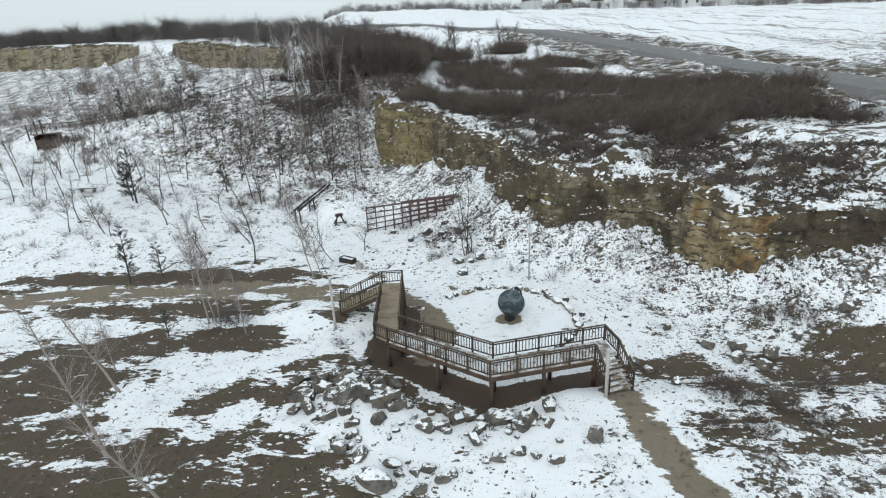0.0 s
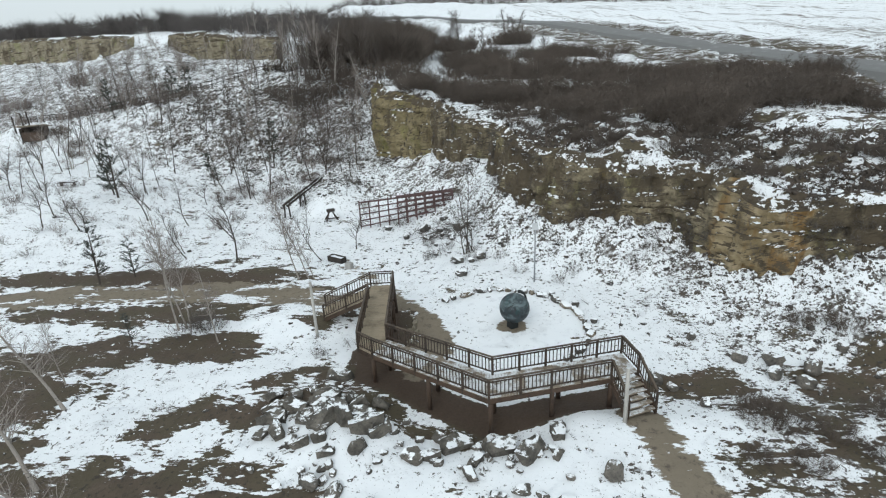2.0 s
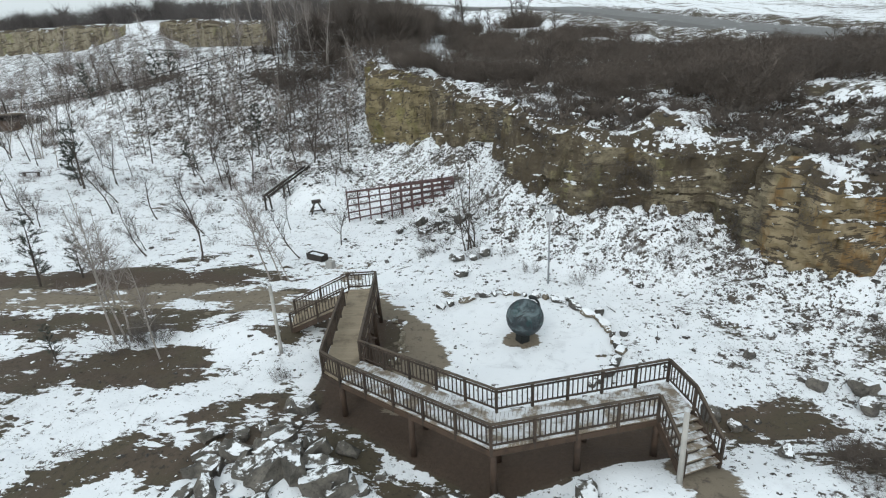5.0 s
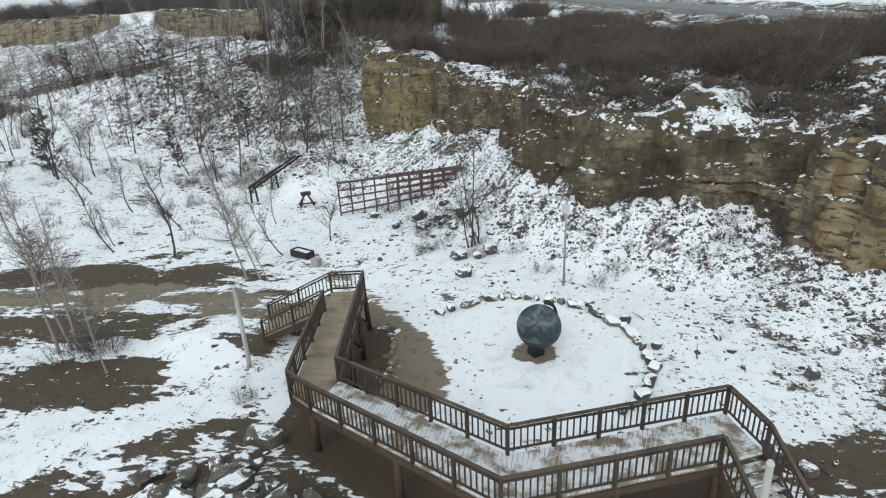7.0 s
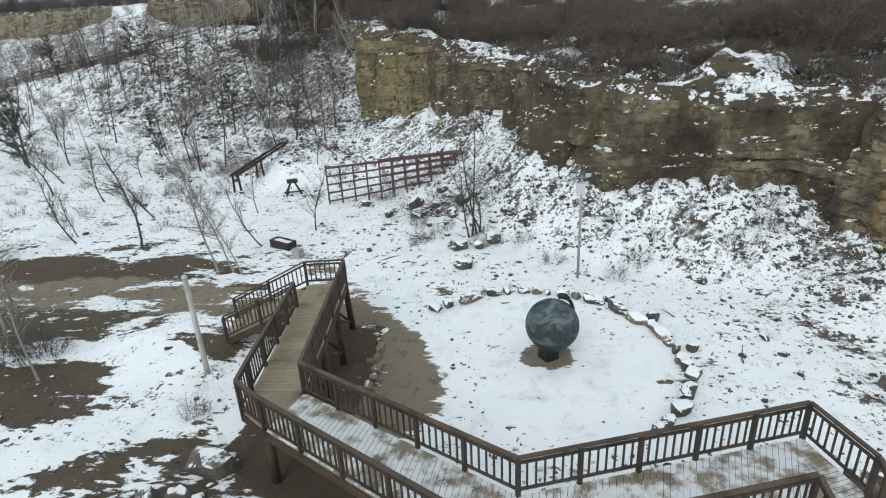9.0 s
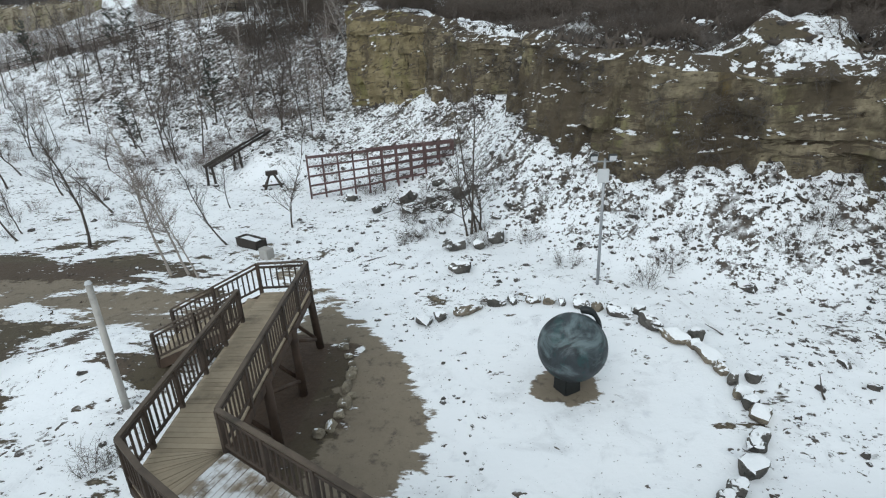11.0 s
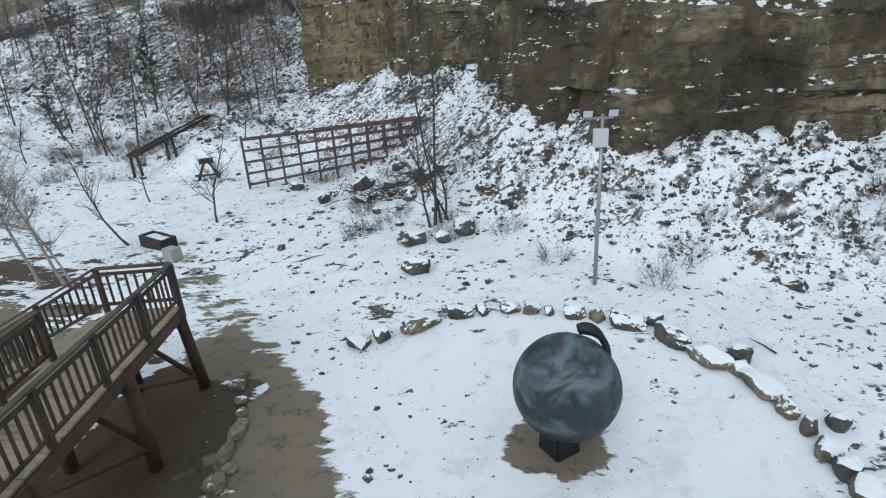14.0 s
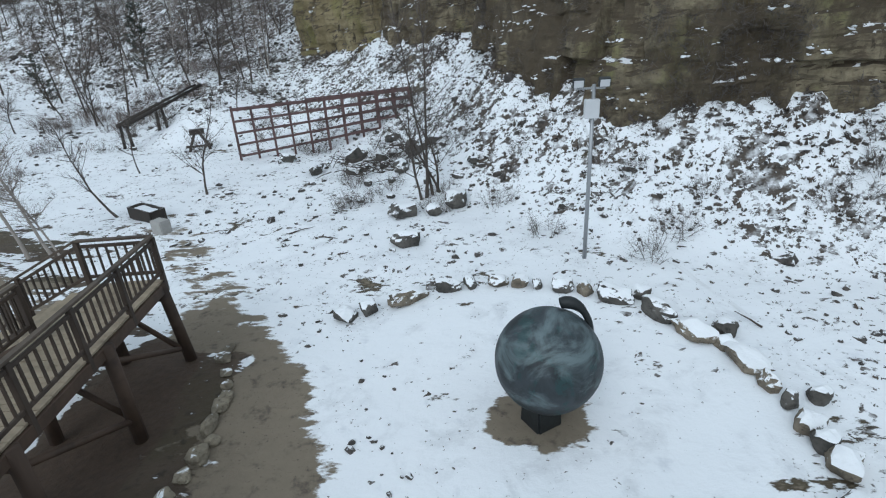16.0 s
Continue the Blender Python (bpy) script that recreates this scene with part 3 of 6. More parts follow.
def build_road():
    """The asphalt road across the plateau, on a low bank."""
    pts = []
    for a, b in zip(ROAD, ROAD[1:]):
        k = int(math.hypot(b[0] - a[0], b[1] - a[1]) / 4)
        pts += [(a[0] + (b[0] - a[0]) * i / k, a[1] + (b[1] - a[1]) * i / k) for i in range(k)]
    P = np.array(pts)
    for _ in range(6):
        P[1:-1] = (P[:-2] + 2 * P[1:-1] + P[2:]) / 4
    T = np.gradient(P, axis=0)
    T /= np.linalg.norm(T, axis=1, keepdims=True)
    N = np.stack([T[:, 1], -T[:, 0]], 1)
    mid = height(P[:, 0], P[:, 1])
    for _ in range(4):
        mid[1:-1] = (mid[:-2] + mid[1:-1] + mid[2:]) / 3
    verts, faces = [], []
    offs = ((-6.8, -1.6), (-3.5, 0.45), (-2.9, 0.5), (0, 0.56), (2.9, 0.5), (3.5, 0.45), (6.8, -1.6))
    for i in range(len(P)):
        for o, h in offs:
            verts.append((P[i, 0] + N[i, 0] * o, P[i, 1] + N[i, 1] * o, mid[i] + h + o * 0.05))
    w = len(offs)
    for i in range(len(P) - 1):
        for k in range(w - 1):
            faces.append((i * w + k, i * w + k + 1, (i + 1) * w + k + 1, (i + 1) * w + k))
    m = Mat("grey_damp_asphalt", 0.6)
    a, b = m.noise(0.5, 5, 0.6), m.noise(20, 3, 0.6)
    m.colour(m.mix(m.step(a, 0.55, 0.75), m.mix(b, (0.11, 0.108, 0.104), (0.16, 0.157, 0.15)), (0.25, 0.25, 0.25)))
    tagged(mesh_object("road", verts, faces, m.bump(b, 0.01, 0.3).m), "grey asphalt road along the snowy field", "road", kind="structure")


build_road()


FACES = []


def build_cliff(name, first, last, du, dv, seed, label, material, out=0.6, rag=0.5):
    """The rock face from one bend of the cliff line to another, in uneven beds."""
    rng = np.random.RandomState(seed)
    pts = CLIFF[first:last + 1]
    cols = []
    for a, b in zip(pts, pts[1:]):
        k = max(2, int(math.hypot(b[0] - a[0], b[1] - a[1]) / du))
        cols += [[a[j] + (b[j] - a[j]) * i / k for j in range(5)] for i in range(k)]
    cols.append(list(pts[-1]))
    cols = np.array(cols)
    for _ in range(3):
        cols[1:-1] = (cols[:-2] + 2 * cols[1:-1] + cols[2:]) / 4
    tan = np.gradient(cols[:, :2], axis=0)
    tan /= np.linalg.norm(tan, axis=1, keepdims=True)
    nor = np.stack([tan[:, 1], -tan[:, 0]], 1)
    nv = int(8.5 / dv)
    edges = np.cumsum(rng.uniform(0.25, 0.75, 60))
    step = rng.uniform(-0.05, 0.05, 61)
    verts, faces = [], []
    n = len(cols)
    for i in range(n):
        x, y, zb, zt, _ = cols[i]
        brink = zt + 0.2 + rag * noise.noise((x * 0.22, y * 0.22, 3.0))
        low = zb - 1.3
        for j in range(nv + 1):
            v = j / nv
            z = low + (brink - low) * v
            bed = z + 0.9 * noise.noise((x * 0.15, y * 0.15, 0.0)) + 0.35 * noise.noise((x * 0.9, y * 0.9, 7.0))
            off = step[int(np.searchsorted(edges, max(bed, 0)))] + 0.65 * noise.noise((x * 0.38, y * 0.38, z * 0.16)) + 0.34 * noise.noise((x * 1.1, y * 1.1, z * 0.55)) + 0.2 * noise.noise((x * 1.9, y * 1.9, z * 1.5)) + 0.1 * noise.noise((x * 3.1, y * 3.1, z * 2.6)) + 0.3 * noise.cell((x * 0.55, y * 0.55, z * 0.2)) + 0.2 * noise.cell((x * 0.95 + 3, y * 0.95, bed * 0.7)) + 0.06 * noise.cell((x * 1.7 + 5, y * 1.7, bed * 1.7))
            back = 0.15 + 0.75 * v + (9 * (v - 0.9) if v > 0.9 else 0)
            verts.append((x + nor[i, 0] * (off - back + out), y + nor[i, 1] * (off - back + out), z))
    for i in range(n - 1):
        for j in range(nv):
            a = i * (nv + 1) + j
            faces.append((a, a + nv + 1, a + nv + 2, a + 1))
    ob = mesh_object(name, verts, faces, material)
    tagged(ob, label, "cliff", kind="structure")
    FACES.append(ob)


build_cliff("rock_cliff", 11, 20, 0.22, 0.14, 11, "dark brown and tan rock face with a yellow ochre buttress", M_CLIFF, 0.6, 1.3)
build_cliff("rock_cliff", 9, 11, 0.22, 0.14, 14, "olive and ochre rock face above a snowy slope", M_OCHRE)
build_cliff("rock_cliff_far", 0, 3, 1.6, 0.5, 12, "low pale ochre rock face above the wooded slope", M_PALECLIFF, 3.0, 0.9)
build_cliff("rock_cliff_far", 4, 6, 1.2, 0.5, 13, "low pale ochre rock face above the wooded slope", M_PALECLIFF, 3.0, 0.9)


# ---- raised wooden walkway ----
DECK = 2.18
RAIL_H = 1.0
IN = [(8.56, 26.68), (1.95, 24.77), (-3.77, 28.2), (-4.4, 35.44)]
OUT = [(7.56, 24.5), (1.73, 22.86), (-4.3, 26.66), (-5.2, 27.36), (-5.3, 28.25), (-5.95, 35.28)]


def v3(p, z):
    return Vector((p[0], p[1], z))


def shared_box(name, size, bevel, material):
    bm = bmesh.new()
    bmesh.ops.create_cube(bm, size=1.0, matrix=Matrix.Diagonal((*size, 1)))
    if bevel:
        bmesh.ops.bevel(bm, geom=bm.edges[:], offset=bevel, segments=1, affect="EDGES")
    me = bpy.data.meshes.new(name)
    bm.to_mesh(me)
    bm.free()
    me.materials.append(material)
    return me


BALUSTER = shared_box("baluster", (0.04, 0.04, 0.72), 0.004, M_RAIL)
POST = shared_box("post", (0.1, 0.1, 1.26), 0.008, M_RAIL)


def railing(p, q, z0=DECK, z1=DECK, ends=(True, True), name="railing", label="dark stained wooden railing with upright balusters on the raised walkway"):
    """One straight run of railing from p to q; z0, z1: the tread height at its ends."""
    a, b = v3(p, z0), v3(q, z1)
    run = (b - a).to_2d().length
    ob = thing(name, a, label, "railing", "walkway railings")
    d = b - a
    flat = Vector((d.x, d.y, 0)).normalized()
    turn = Matrix.Rotation(math.atan2(flat.y, flat.x), 4, "Z")

    def at(s, h):
        return Vector((d.x * s, d.y * s, d.z * s + h))

    for nm, h, w, t, mat in (("handrail", RAIL_H, 0.105, 0.05, M_HANDRAIL), ("upper_rail", RAIL_H - 0.13, 0.05, 0.07, M_RAIL), ("lower_rail", 0.17, 0.05, 0.07, M_RAIL)):
        bm = bmesh.new()
        add_box(bm, at(0, h), at(1, h), w, t, bevel=0.006)
        part(nm, bm, mat, ob)
    bays = max(1, round(run / 1.35))
    for i in range(bays + 1):
        if (i == 0 and not ends[0]) or (i == bays and not ends[1]):
            continue
        o = new("post", POST)
        o.parent = ob
        o.matrix_basis = Matrix.Translation(at(i / bays, RAIL_H - 0.66)) @ turn
    per = max(2, round(run / bays / 0.185))
    for i in range(bays):
        for k in range(1, per):
            o = new("baluster", BALUSTER)
            o.parent = ob
            o.matrix_basis = Matrix.Translation(at((i + k / per) / bays, 0.54)) @ turn
    return ob


def build_walkway():
    deck = thing("raised_walkway", (1.8, 24.0, ground_z(1.8, 24.0)), "raised timber walkway on log posts, boards partly snow-covered", "walkway")
    inv = deck.matrix_basis.inverted()
    up = Vector((0, 0, 1))

    def planks(a0, a1, b0, b1, material, gap=0.012):
        """Boards laid across from line a0-a1 to line b0-b1."""
        a0, a1, b0, b1 = (v3(p, DECK) for p in (a0, a1, b0, b1))
        k = max(1, round(max((a1 - a0).length, (b1 - b0).length) / 0.16))
        for i in range(k):
            s, e = i / k, (i + 1) / k
            la, lb = max((a1 - a0).length, 0.01), max((b1 - b0).length, 0.01)
            c = [a0.lerp(a1, s + gap / 2 / la), a0.lerp(a1, e - gap / 2 / la), b0.lerp(b1, e - gap / 2 / lb), b0.lerp(b1, s + gap / 2 / lb)]
            dz = random.uniform(-0.004, 0.004)
            vs = [inv @ (p + up * dz) for p in c] + [inv @ (p + up * (dz - 0.045)) for p in c]
            mesh_object("plank", [tuple(v) for v in vs], [(3, 2, 1, 0), (4, 5, 6, 7), (0, 1, 5, 4), (1, 2, 6, 5), (2, 3, 7, 6), (3, 0, 4, 7)], material, deck)

    planks(IN[0], IN[1], (7.56, 24.5), OUT[1], M_DECKSNOW)
    planks((8.56, 26.68), (8.95, 25.0), (8.54, 26.66), (7.57, 24.5), M_DECKSNOW)
    planks(IN[1], IN[2], OUT[1], OUT[2], M_DECKSNOW)
    planks((-3.77, 28.2), (-3.78, 28.22), OUT[2], OUT[3], M_DECK)
    planks((-3.78, 28.22), (-3.79, 28.25), OUT[3], OUT[4], M_DECK)
    planks((-3.79, 28.26), IN[3], OUT[4], OUT[5], M_DECK)

    def beam(p, q, z, w, h, nm="beam", mat=M_LOG):
        bm = bmesh.new()
        add_box(bm, inv @ v3(p, z), inv @ v3(q, z), w, h, bevel=0.01)
        part(nm, bm, mat, deck)

    for line in (IN, OUT):
        for p, q in zip(line, line[1:]):
            beam(p, q, DECK - 0.17, 0.09, 0.22, "edge_beam")
    beam((8.56, 26.68), (8.95, 25.0), DECK - 0.17, 0.09, 0.22, "edge_beam")
    beam(IN[3], OUT[5], DECK - 0.17, 0.09, 0.22, "edge_beam")

    def column(p, r=0.12, splay=(0, 0)):
        g = ground_z(p[0] + splay[0], p[1] + splay[1]) - 0.15
        bm = bmesh.new()
        add_log(bm, inv @ Vector((p[0] + splay[0], p[1] + splay[1], g)), inv @ v3(p, DECK - 0.05), r * 1.1, r, 10)
        part("column", bm, M_LOG, deck, smooth=True)

    pairs = [((8.4, 26.5), (7.6, 24.65)), ((5.3, 25.75), (4.7, 23.75)), ((2.0, 24.7), (1.8, 23.0)), ((-0.9, 26.4), (-1.2, 24.75)),
             ((-3.7, 28.15), (-4.3, 26.75)), ((-3.95, 30.6), (-5.4, 30.5)), ((-4.15, 33.0), (-5.65, 32.9)), ((-4.42, 35.3), (-5.85, 35.2))]
    for i, (a, b) in enumerate(pairs):
        for p, s in ((a, 0.02), (b, -0.1)):
            column(p, 0.12, (s if i > 4 else 0, 0.3 if i == 7 else 0))
        beam(a, b, DECK - 0.36, 0.14, 0.18, "cross_beam")
    for (a, b) in pairs[4:]:
        bm = bmesh.new()
        add_log(bm, inv @ v3(a, 0.5), inv @ v3(b, DECK - 0.35), 0.06, 0.06, 7)
        part("brace", bm, M_LOG, deck, smooth=True)
    for a, b in ((pairs[7][0], pairs[6][0]), (pairs[6][0], pairs[5][0])):
        bm = bmesh.new()
        add_log(bm, inv @ v3(a, 0.45), inv @ v3(b, DECK - 0.4), 0.06, 0.06, 7)
        part("brace", bm, M_LOG, deck, smooth=True)


build_walkway()
railing(IN[1], IN[0])
railing(IN[0], (8.95, 25.0), ends=(False, True))
railing(OUT[1], OUT[0])
railing(IN[2], IN[1], ends=(True, False))
railing(OUT[2], OUT[1], ends=(True, False))
railing(OUT[3], OUT[2], ends=(True, False))
railing(OUT[4], OUT[3], ends=(True, False))
railing(IN[2], IN[3], ends=(False, True))
railing(OUT[4], (-5.72, 33.35), ends=(False, True))
railing(IN[3], OUT[5], ends=(False, True))


def stairs(name, tl, tr, bl, br, z_top, z_bot, n, material, label):
    """A flight between its left and right edges at top and bottom, with two sloping railings."""
    ob = thing(name, (bl[0], bl[1], z_bot), label, "stairs")
    inv = ob.matrix_basis.inverted()
    for i in range(n):
        s, e = i / n, (i + 1) / n
        z = z_top - (z_top - z_bot) * (i + 1) / (n + 1)
        bm = bmesh.new()
        pts = [v3(tl, z).lerp(v3(bl, z), s), v3(tr, z).lerp(v3(br, z), s), v3(tr, z).lerp(v3(br, z), e + 0.02), v3(tl, z).lerp(v3(bl, z), e + 0.02)]
        vs = [bm.verts.new(inv @ p) for p in pts] + [bm.verts.new(inv @ (p - Vector((0, 0, 0.06)))) for p in pts]
        for f in ((0, 1, 2, 3), (7, 6, 5, 4), (0, 4, 5, 1), (1, 5, 6, 2), (2, 6, 7, 3), (3, 7, 4, 0)):
            bm.faces.new([vs[k] for k in f])
        bmesh.ops.recalc_face_normals(bm, faces=bm.faces)
        part("tread", bm, material, ob)
    for a, b in ((tl, bl), (tr, br)):
        bm = bmesh.new()
        add_box(bm, inv @ v3(a, z_top - 0.2), inv @ v3(b, z_bot + 0.0), 0.07, 0.28)
        part("stringer", bm, M_LOG, ob)
    for a, b in ((tl, bl), (tr, br)):
        railing(a, b, z_top, z_bot + 0.1, (False, True), "stair_railing", "dark stained wooden railing sloping down beside the steps")


stairs("wooden_stairs", (7.58, 24.48), (8.95, 24.98), (8.05, 23.05), (9.5, 23.7), DECK, ground_z(8.8, 23.3), 6, M_DECKSNOW, "short flight of snow-dusted wooden steps up to the walkway")
stairs("wooden_stairs", (-5.97, 35.25), (-5.74, 33.4), (-9.25, 35.4), (-8.95, 33.8), DECK, ground_z(-9.1, 34.6), 8, M_DECK, "flight of wet wooden steps down to the dirt track")


# ---- rocks ----
def rock_mesh(name, seed, material, sub=3, block=0.0):
    """A weathered lump; block: how much of a quarried block it still is, 0 to 1."""
    bm = bmesh.new()
    r = random.Random(seed)
    bmesh.ops.create_icosphere(bm, subdivisions=sub, radius=1.0)
    planes = []
    for _ in range(9):
        n = Vector((r.uniform(-1, 1), r.uniform(-1, 1), r.uniform(-0.7, 1))).normalized()
        planes.append((n, r.uniform(0.55, 0.88)))
    off = Vector((r.uniform(0, 50), r.uniform(0, 50), r.uniform(0, 50)))
    turn = Euler((r.uniform(-0.25, 0.25), r.uniform(-0.25, 0.25), r.uniform(-0.4, 0.4))).to_matrix()
    for v in bm.verts:
        c = v.co.copy()
        boxed = c / max(abs(c.x), abs(c.y), abs(c.z)) * 0.8
        v.co = turn @ c.lerp(boxed, block)
        for n, h in planes:
            k = v.co.dot(n) - h
            if k > 0:
                v.co -= n * k * 0.8
        v.co *= 1 + 0.16 * noise.noise(v.co * 1.6 + off) + 0.09 * noise.noise(v.co * 4.5 + off) + 0.04 * noise.noise(v.co * 10 + off)
    me = bpy.data.meshes.new(name)
    bm.to_mesh(me)
    bm.free()
    me.materials.append(material)
    return me


def slab_mesh(name, seed, material):
    """A quarried block with broken corners and rough flat faces."""
    r = random.Random(seed)
    bm = bmesh.new()
    bmesh.ops.create_cube(bm, size=1.7)
    for v in bm.verts:
        v.co += Vector((r.uniform(-0.22, 0.22), r.uniform(-0.22, 0.22), r.uniform(-0.16, 0.16)))
    for _ in range(6):
        n = Vector((r.choice((-1, 1)) * r.uniform(0.3, 1), r.choice((-1, 1)) * r.uniform(0.3, 1), r.uniform(-0.6, 1.0))).normalized()
        cut = bmesh.ops.bisect_plane(bm, geom=bm.verts[:] + bm.edges[:] + bm.faces[:], plane_co=n * r.uniform(0.85, 1.12), plane_no=n, clear_outer=True)
        rim = [e for e in cut["geom_cut"] if isinstance(e, bmesh.types.BMEdge)]
        if rim:
            bmesh.ops.contextual_create(bm, geom=rim)
    bmesh.ops.triangulate(bm, faces=bm.faces[:])
    bmesh.ops.subdivide_edges(bm, edges=bm.edges[:], cuts=2, use_grid_fill=True)
    off = Vector((r.uniform(0, 50), r.uniform(0, 50), r.uniform(0, 50)))
    for v in bm.verts:
        v.co *= 1 + 0.1 * noise.noise(v.co * 2.2 + off) + 0.05 * noise.noise(v.co * 6 + off)
    bmesh.ops.recalc_face_normals(bm, faces=bm.faces[:])
    me = bpy.data.meshes.new(name)
    bm.to_mesh(me)
    bm.free()
    me.materials.append(material)
    return me


BOULDERS = [rock_mesh("boulder", 40 + i, M_ROCK, 3, (0.35, 0.9, 0.75)[i % 3]) for i in range(8)]
SLABS = [slab_mesh("boulder", 20 + i, M_SLAB) for i in range(9)]
CAPPED = [rock_mesh("boulder", 60 + i, M_ROCKSNOW, 3, (0.6, 0.45, 0.7)[i % 3]) for i in range(5)] + [slab_mesh("boulder", 66 + i, M_ROCKSNOW) for i in range(2)]
M_KERB = rock_material("tan_kerb_rock", (0.13, 0.11, 0.08), (0.3, 0.26, 0.19), 1.0, 1.6)
KERB = [rock_mesh("kerb_stone", 90 + i, M_KERB, 3, 0.8) for i in range(4)]
EDGING = [rock_mesh("edging_stone", 70 + i, (M_RINGROCK, M_ROCKSNOW, M_RINGROCK)[i % 3], 3, 0.7) for i in range(9)]


def put_rock(name, mesh, x, y, sx, sy, sz, turn, label, category, group, sink=0.3, tip=0.0):
    o = new(name, mesh)
    o.matrix_basis = Matrix.Translation((x, y, ground_z(x, y) + sz * (1 - sink) * 0.5)) @ pose(0, 0, 0, tip, tip * 0.6, turn) @ Matrix.Diagonal((sx / 2, sy / 2, sz / 2 * 1.25, 1))
    return tagged(o, label, category, group)


rr = random.Random(5)
GREY = "rough grey boulder with a cap of snow"
HEAP = [(-9.4, 25.4, 0.9), (-8.2, 25.4, 0.9), (-9.0, 24.3, 1.1), (-7.8, 24.1, 1.3), (-7.4, 25.9, 0.7), (-6.4, 25.7, 0.9), (-6.2, 24.6, 1.2), (-5.4, 23.9, 0.9),
        (-4.6, 23.8, 1.0), (-4.2, 23.1, 1.2), (-8.6, 23.5, 0.9), (-8.4, 22.9, 0.7), (-6.9, 23.1, 1.2), (-5.9, 22.7, 1.6), (-5.2, 22.9, 1.5), (-3.8, 22.4, 1.5),
        (-3.3, 22.3, 1.2), (-5.9, 21.6, 0.8), (-6.8, 21.5, 0.9), (-9.0, 22.4, 0.8), (-5.5, 20.9, 0.8), (-4.1, 21.1, 0.9), (-6.3, 27.2, 1.4)]
FRONT = [(-1.7, 21.1, 1.1), (-0.8, 21.2, 0.9), (0.2, 22.1, 1.4), (-0.4, 22.3, 0.9), (1.1, 21.0, 0.8), (2.2, 21.7, 1.5), (3.5, 21.2, 1.5), (4.8, 22.3, 1.05), (4.6, 20.9, 0.6),
         (1.8, 22.6, 0.8), (-3.7, 17.1, 1.5), (-5.8, 19.5, 1.0), (-4.7, 19.0, 0.9), (-3.0, 18.4, 0.9), (0.9, 20.0, 0.8), (1.9, 18.9, 0.7), (2.9, 19.2, 0.8), (-1.3, 18.2, 0.8),
         (-0.6, 17.7, 0.7), (-1.6, 17.0, 0.7), (4.6, 18.3, 0.7)]
for x, y, s in HEAP + FRONT:
    s *= 0.82 if y > 20.5 else 0.95
    put_rock("boulder", rr.choice(SLABS if y > 20.5 else BOULDERS), x, y, s * rr.uniform(1.15, 1.5), s * rr.uniform(0.7, 0.9), s * rr.uniform(0.42, 0.6), rr.uniform(-60, 80), GREY, "boulder", "boulders before the walkway", 0.35, rr.uniform(-22, 22))
for i in range(16):
    a, q = rr.uniform(0, 6.283), math.sqrt(rr.random())
    s = rr.uniform(0.5, 0.85)
    put_rock("boulder", rr.choice(SLABS), -6.2 + 2.9 * q * math.cos(a), 23.4 + 2.2 * q * math.sin(a), s * 1.5, s * 0.85, s * 0.6, rr.uniform(0, 360), GREY, "boulder", "boulders before the walkway", 0.25, rr.uniform(-28, 28))
for i in range(70):
    a, q = rr.uniform(0, 6.283), math.sqrt(rr.random())
    cx, cy, rx, ry = rr.choice(((-6.3, 22.6, 4.2, 3.6), (-1.5, 19.8, 4.5, 3.0), (2.8, 20.6, 3.2, 2.2)))
    s = rr.uniform(0.2, 0.46)
    put_rock("stone", rr.choice(BOULDERS), cx + rx * q * math.cos(a), cy + ry * q * math.sin(a), s * 1.3, s, s * 0.6, rr.uniform(0, 360), "small grey stone half sunk in snow", "stone", "small stones before the walkway", 0.4, rr.uniform(-10, 10))
BACK = [(1.52, 45.5, 1.27), (0.75, 44.6, 0.67), (-0.48, 44.7, 1.0), (-0.05, 41.9, 0.93), (-5.52, 50.9, 0.95), (-7.71, 53.4, 0.9), (-0.3, 50.3, 1.35), (0.41, 50.4, 0.7),
        (-2.06, 54.0, 0.8), (-2.33, 51.8, 0.75), (-1.09, 49.4, 1.0), (-2.5, 48.6, 0.5), (-3.98, 52.8, 0.9), (-3.58, 50.6, 0.7), (1.63, 47.5, 0.5), (2.22, 48.0, 0.5)]
for x, y, s in BACK:
    put_rock("boulder", rr.choice(CAPPED), x, y, s * rr.uniform(1.0, 1.3), s * rr.uniform(0.75, 0.95), s * rr.uniform(0.5, 0.68), rr.uniform(0, 360), GREY, "boulder", "boulders at the foot of the slope", 0.32, rr.uniform(-24, 24))
for i in range(9):
    a, q = rr.uniform(0, 6.283), math.sqrt(rr.random())
    s = rr.uniform(0.25, 0.45)
    put_rock("stone", rr.choice(CAPPED), -1.6 + 3.2 * q * math.cos(a), 49.3 + 3.4 * q * math.sin(a), s * 1.3, s, s * 0.8, rr.uniform(0, 360), "dark stone with snow on it below the slope", "stone", "stones below the slope", 0.4, rr.uniform(-10, 10))
SIDE = [(19.2, 28.2, 1.0), (18.2, 26.9, 0.9), (15.9, 29.3, 0.8), (17.4, 28.9, 1.0), (17.0, 27.7, 0.9), (19.8, 28.8, 0.6), (14.1, 31.7, 0.6), (21.5, 29.5, 0.7), (10.6, 27.2, 0.8), (11.3, 26.6, 0.6), (12.2, 24.6, 0.6), (24.4, 30, 0.9), (6.6, 19.5, 0.9)]
for x, y, s in SIDE:
    put_rock("boulder", rr.choice(BOULDERS), x, y, s * 1.1, s, s * 0.75, rr.uniform(0, 360), GREY, "boulder", "boulders beside the path", 0.3, rr.uniform(-12, 12))
